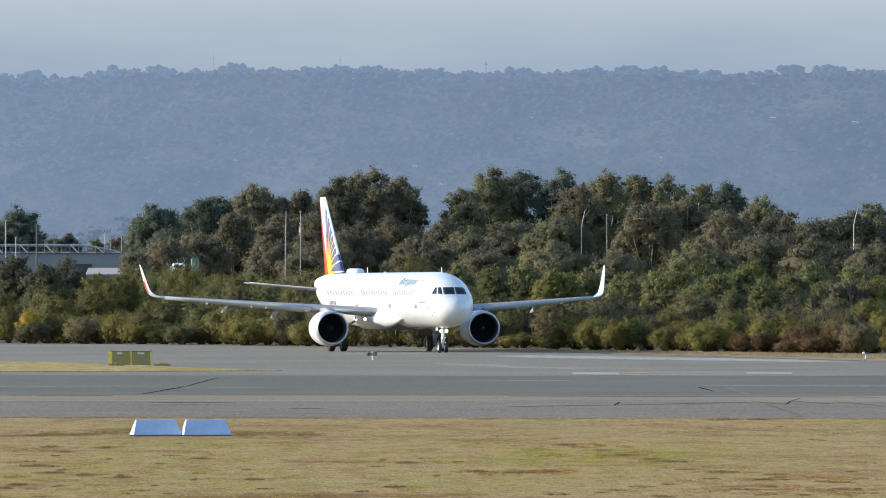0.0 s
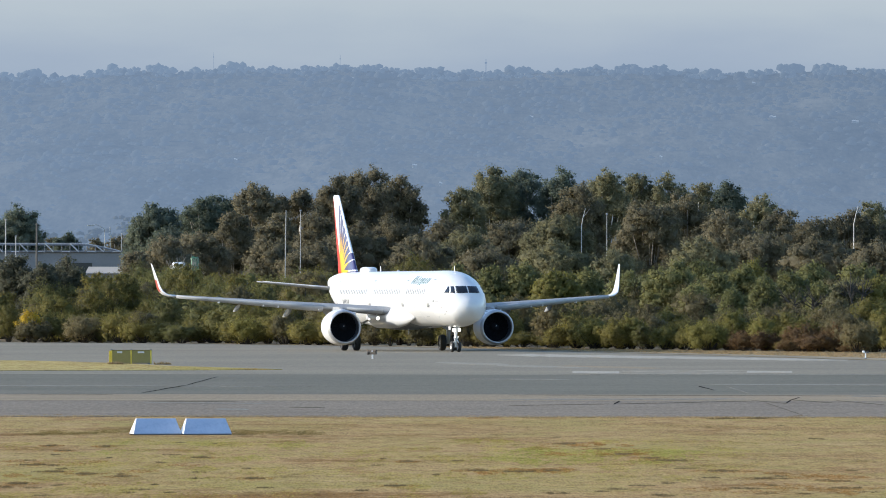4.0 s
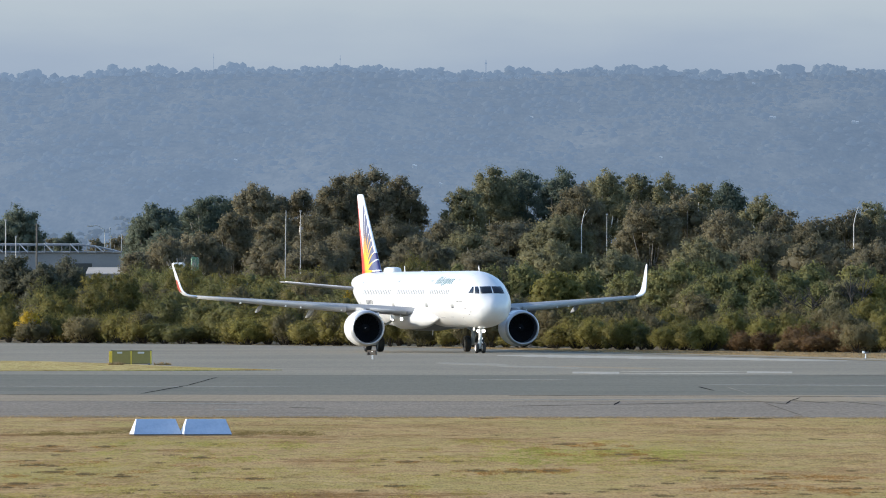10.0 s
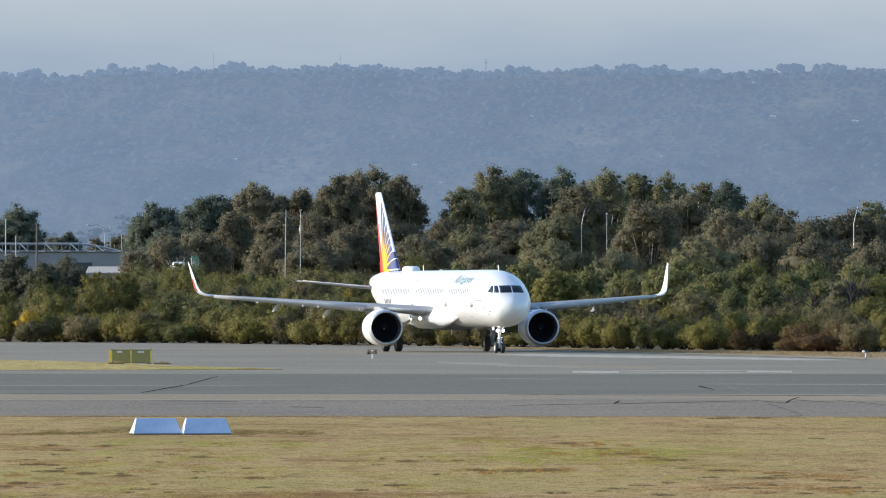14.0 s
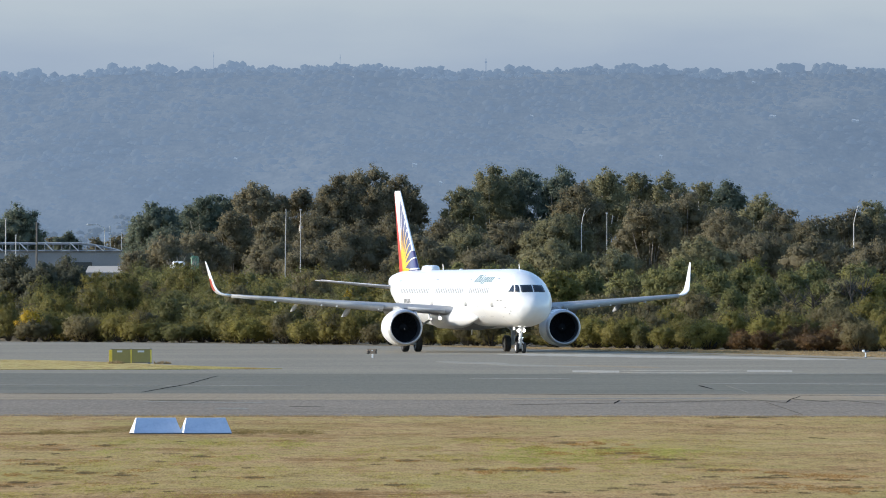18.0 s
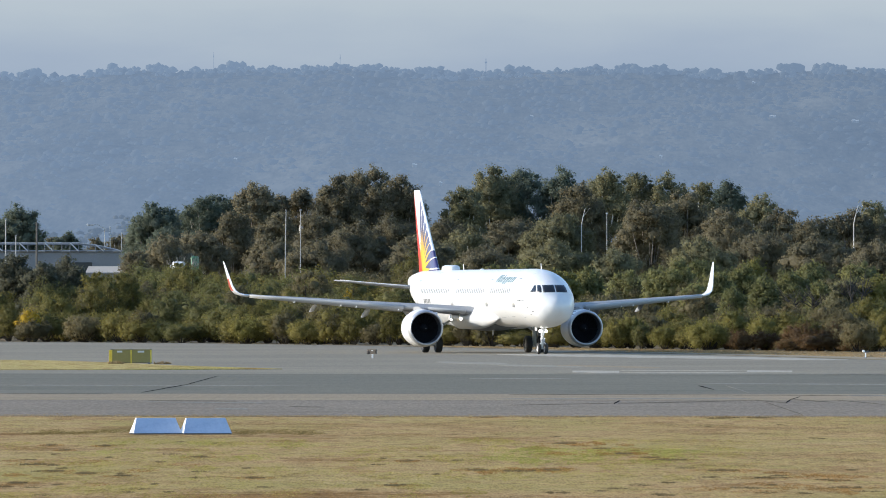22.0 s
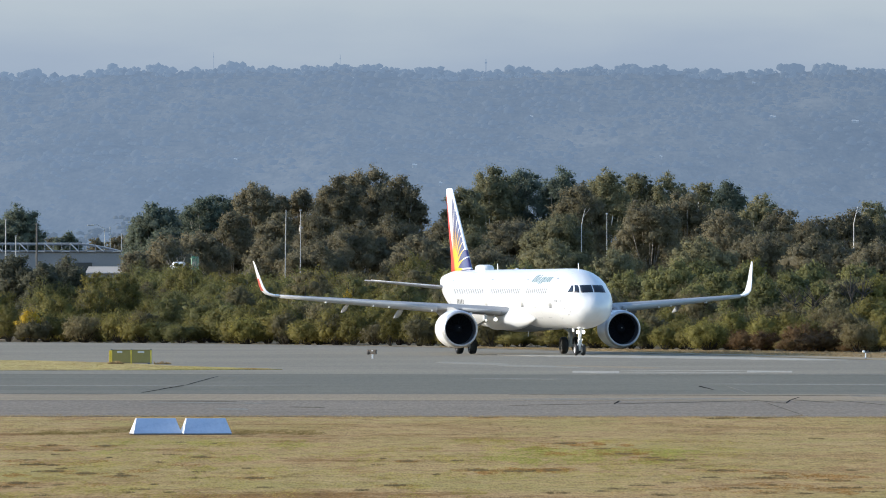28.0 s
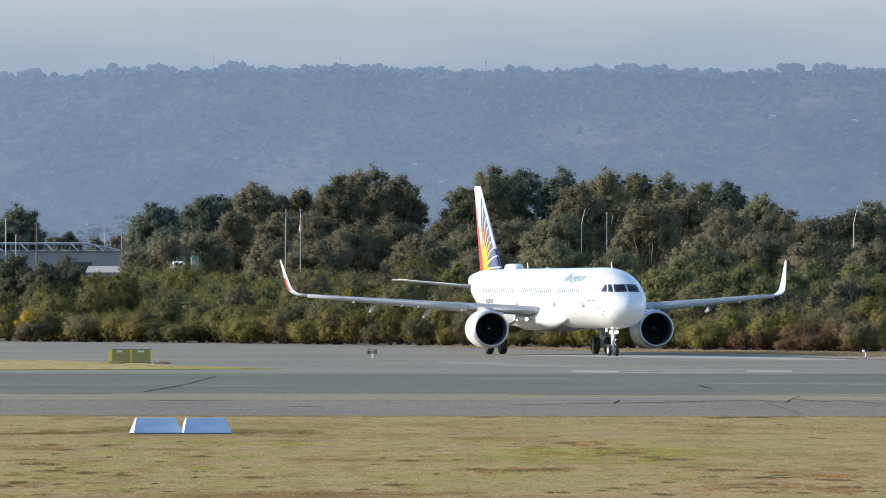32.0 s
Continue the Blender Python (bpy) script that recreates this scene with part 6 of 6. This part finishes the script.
# ---------------------------------------------------------------- grass tufts
def tufts(name, count, zone, h0, h1, mat, label, seed, width=0.016, blades=4):
    """Many small tufts of blades; zone(u, v) gives the place of a tuft."""
    rs = np.random.RandomState(seed)
    uv = rs.rand(count, 2)
    base = np.array([zone(u, v) for u, v in uv])
    nb = count * blades
    b = np.repeat(base, blades, 0)
    hgt = np.repeat(h0 + (h1 - h0) * rs.rand(count) ** 2, blades) * (0.6 + 0.6 * rs.rand(nb))
    a = rs.rand(nb) * 2 * math.pi
    off = np.stack([np.cos(a), np.sin(a)], 1) * (rs.rand(nb) * 0.07)[:, None]
    lean = np.stack([np.cos(a), np.sin(a)], 1) * (hgt * rs.rand(nb) * 0.9)[:, None]
    wv = np.stack([-np.sin(a), np.cos(a)], 1) * (width * (0.6 + rs.rand(nb)))[:, None]
    v = np.zeros((nb, 3, 3))
    v[:, 0, :2], v[:, 1, :2], v[:, 2, :2] = b[:, :2] + off - wv, b[:, :2] + off + wv, b[:, :2] + off + lean
    v[:, :2, 2] = (b[:, 2] - 0.01)[:, None]
    v[:, 2, 2] = b[:, 2] + hgt
    me = mesh(name, v.reshape(-1, 3).tolist(), np.arange(nb * 3).reshape(-1, 3).tolist(), mat)
    tagged(new(name, me), label, kind="stuff")


def near_zone(u, v):
    d = 1 / (1 / 156 + v * (1 / 267.5 - 1 / 156))
    return ((u - 0.5) * 1640 * d / F, d, 0.0)


def edge_zone(u, v):
    """Along the near edge of the pavement, spilling over it here and there."""
    px = -30 + u * 1640
    d = gd(738.6 + 3 * u) + (v - 0.55) * 4.6 * (0.4 + abs(noise.noise(Vector((px * 0.02, 0.5, 2.2)))) * 2)
    return (gx(px, d), d, 0.02)


def island_zone(u, v):
    px = u * 480
    y0, y1 = 657.5, np.interp(px, [0, 90, 200, 300, 495], [642, 643.5, 647, 652, 657])
    d = gd(y0 + (y1 - y0) * v)
    return (gx(px, d), d, 0.05)


def verge_zone(u, v):
    px = 780 + u * 820
    d = belt(px) - v * np.interp(px, [780, 840, 1100, 1568], [6, 14, 30, 50])
    return (gx(px, d), d, 0.03)


tufts("grass_tufts", 42000, near_zone, 0.005, 0.014, BLADE, "short dry yellow-green grass blades of the mown field", 3, 0.012, 3)


def spot_zone(n, px0, px1, py0, py1, seed, w0, w1, deep=1.2):
    """Clumps scattered round a few spots, wider than deep."""
    rd = random.Random(seed)
    spots = [(rd.uniform(px0, px1), rd.uniform(py0, py1), rd.uniform(w0, w1)) for _ in range(n)]

    def zone(u, v):
        px, py, w = spots[int(u * n) % n]
        d = gd(py)
        k = ((u * n) % 1 - 0.5) * 2
        return (gx(px, d) + w * math.copysign(abs(k) ** 1.4, k), d + (v - 0.5) * deep * (1 - 0.7 * abs(k)), 0.0)
    return zone


for n, count, px0, px1, py0, py1, seed, w0, w1 in ((22, 1000, 0, 420, 785, 880, 1, 0.05, 0.22), (10, 500, 420, 1000, 790, 880, 2, 0.05, 0.2), (18, 1100, 1060, 1568, 830, 880, 3, 0.06, 0.3), (9, 420, 0, 1568, 752, 785, 4, 0.04, 0.14)):
    tufts("weed_clumps", count, spot_zone(n, px0, px1, py0, py1, seed, w0, w1, 1.6), 0.006, 0.032, WEED, "scattered dead brown weed clumps in the grass", 8 + seed, 0.016)
for n, count, px0, px1, py0, py1, seed, w0, w1 in ((16, 3200, 950, 1130, 786, 808, 5, 0.15, 0.55), (16, 3200, 1220, 1568, 836, 876, 6, 0.2, 0.6), (9, 1500, 830, 1000, 832, 840, 15, 0.15, 0.4), (12, 1500, 0, 400, 815, 870, 7, 0.2, 0.5)):
    tufts("rusty_tufts", count, spot_zone(n, px0, px1, py0, py1, seed, w0, w1, 4.5), 0.005, 0.016, RUST_BLADE, "rusty dead grass in ragged streaks", 20 + seed, 0.014)
for n, count, px0, px1, py0, py1, seed, w0, w1 in ((26, 11000, 870, 1200, 797, 822, 8, 0.3, 0.9), (18, 3600, 130, 560, 786, 850, 9, 0.3, 0.9)):
    tufts("green_tufts", count, spot_zone(n, px0, px1, py0, py1, seed, w0, w1, 9.0), 0.005, 0.014, GREEN_BLADE, "greener patches of short grass in the field", 20 + seed, 0.014)
for n, count, px0, px1, py0, py1, seed, w0, w1 in ((70, 20000, -20, 850, 778, 884, 25, 0.3, 1.2), (36, 10000, 830, 1300, 780, 850, 26, 0.3, 1.1)):
    tufts("yellow_tufts", count, spot_zone(n, px0, px1, py0, py1, seed, w0, w1, 9.0), 0.005, 0.014, YELLOW_BLADE, "yellow-green swards of short grass in the field", 20 + seed, 0.014)
for n, count, px0, px1, py0, py1, seed, w0, w1 in ((16, 2600, 70, 240, 764, 771, 12, 0.25, 0.7), (16, 2600, 410, 560, 764, 772, 13, 0.25, 0.7)):
    tufts("worn_tufts", count, spot_zone(n, px0, px1, py0, py1, seed, w0, w1, 5.0), 0.005, 0.018, WORN_BLADE, "darker worn grass beside the gable markers", 20 + seed, 0.014)
MATS = ((1184, 817, 0.42), (1150, 813, 0.2), (1279, 836, 0.34), (1364, 849, 0.36), (1494, 866, 0.34), (999, 788, 0.3), (1064, 797, 0.22), (1104, 806, 0.2), (844, 835, 0.24), (919, 837, 0.36), (979, 835, 0.18), (1284, 741, 0.5), (1419, 739, 0.25),
        (859, 742, 0.25), (90, 791, 0.14), (185, 792, 0.14), (115, 800, 0.12), (60, 825, 0.3), (150, 841, 0.2), (100, 837, 0.18), (215, 845, 0.16), (450, 849, 0.2), (720, 819, 0.12), (355, 812, 0.22), (30, 858, 0.2), (700, 862, 0.2))


def mat_zone(wide, deep):
    """Round the weed mats, thinning out sideways."""
    def zone(u, v):
        px, py, w = MATS[int(u * len(MATS)) % len(MATS)]
        k = ((u * len(MATS)) % 1 - 0.5) * 2
        d = gd(py)
        return (gx(px, d) + wide * w * math.copysign(abs(k) ** 1.3, k), d + (v - 0.5) * deep * (1 - 0.7 * abs(k)), 0.0)
    return zone


tufts("weed_mats", 3400, mat_zone(1.0, 1.6), 0.006, 0.042, WEED, "low dark mats of dead weed in the grass", 40, 0.02)
tufts("rusty_fringe", 5200, mat_zone(2.4, 4.5), 0.005, 0.016, RUST_BLADE, "rusty dead grass round the weed mats", 41, 0.016)
tufts("brown_tufts", 20000, spot_zone(80, -20, 1590, 744, 772, 17, 0.6, 1.8, 9.0), 0.005, 0.014, BROWN_BLADE, "dry brown grass along the pavement edge", 37, 0.016)
tufts("brown_tufts", 7000, spot_zone(36, 1180, 1590, 772, 850, 18, 0.5, 1.3, 7.0), 0.005, 0.013, BROWN_BLADE, "dry brown grass in worn patches of the field", 38, 0.014)
tufts("edge_weeds", 260, spot_zone(5, 1255, 1440, 741.5, 744, 11, 0.15, 0.5), 0.02, 0.06, WEED, "dark weed mats along the pavement edge", 31, 0.02)
tufts("edge_tufts", 4200, edge_zone, 0.006, 0.022, STRAW, "ragged dry grass along the pavement edge", 5, 0.014)
tufts("island_tufts", 3600, island_zone, 0.006, 0.02, VERGE, "sunlit yellow grass on the island", 4, 0.03)
def sign_zone(u, v):
    """Dry weeds at the foot of the guidance sign."""
    d = gd(648.2)
    return (gx(206 + 34 * (u - 0.4) if u < 0.75 else 288 + 120 * (u - 0.87), d), d - 0.6 + v * 0.5, 0.05)


tufts("sign_weeds", 300, sign_zone, 0.03, 0.2, STRAW, "dry straw-coloured weeds round the sign foot", 9, 0.03)
tufts("verge_tufts", 15000, verge_zone, 0.02, 0.09, STRAW, "dry straw-coloured grass along the scrub", 6, 0.02)


# ---------------------------------------------------------------- what moves
PX = (5.745, 5.6119, 0.3873, -0.4467, 0.6040, 0.4477)
PY = (567.833, -25.7687, -1.5632, 1.1218, -2.2411, -0.8747)
PA = (0.23322, -0.005816, 0.007039)


def poly(c, t):
    k = (t - 16) / 16
    return sum(a_ * k**i for i, a_ in enumerate(c))


def motions():
    walk(airliner, [(t, pose(poly(PX, t), poly(PY, t), 0.018, 0, 0, math.degrees(poly(PA, t)) - 90)) for t in range(0, 33)])
    steps = [k * 0.2 for k in range(161)]
    way = [0.0]
    for t0, t1 in zip(steps, steps[1:]):
        way.append(way[-1] + math.hypot(poly(PX, t1) - poly(PX, t0), poly(PY, t1) - poly(PY, t0)))
    for ob in list(airliner.children):
        x, y, z = ob.matrix_basis.translation
        if "radius" in ob:
            walk(ob, [(t, pose(x, y, z, 0, math.degrees(w / ob["radius"]) % 360, 0)) for t, w in zip(steps, way)])
        elif "spin" in ob:
            walk(ob, [(t, pose(x, y, z, (75 * k) % 360, 0, 0)) for k, t in enumerate(steps)])


motions()
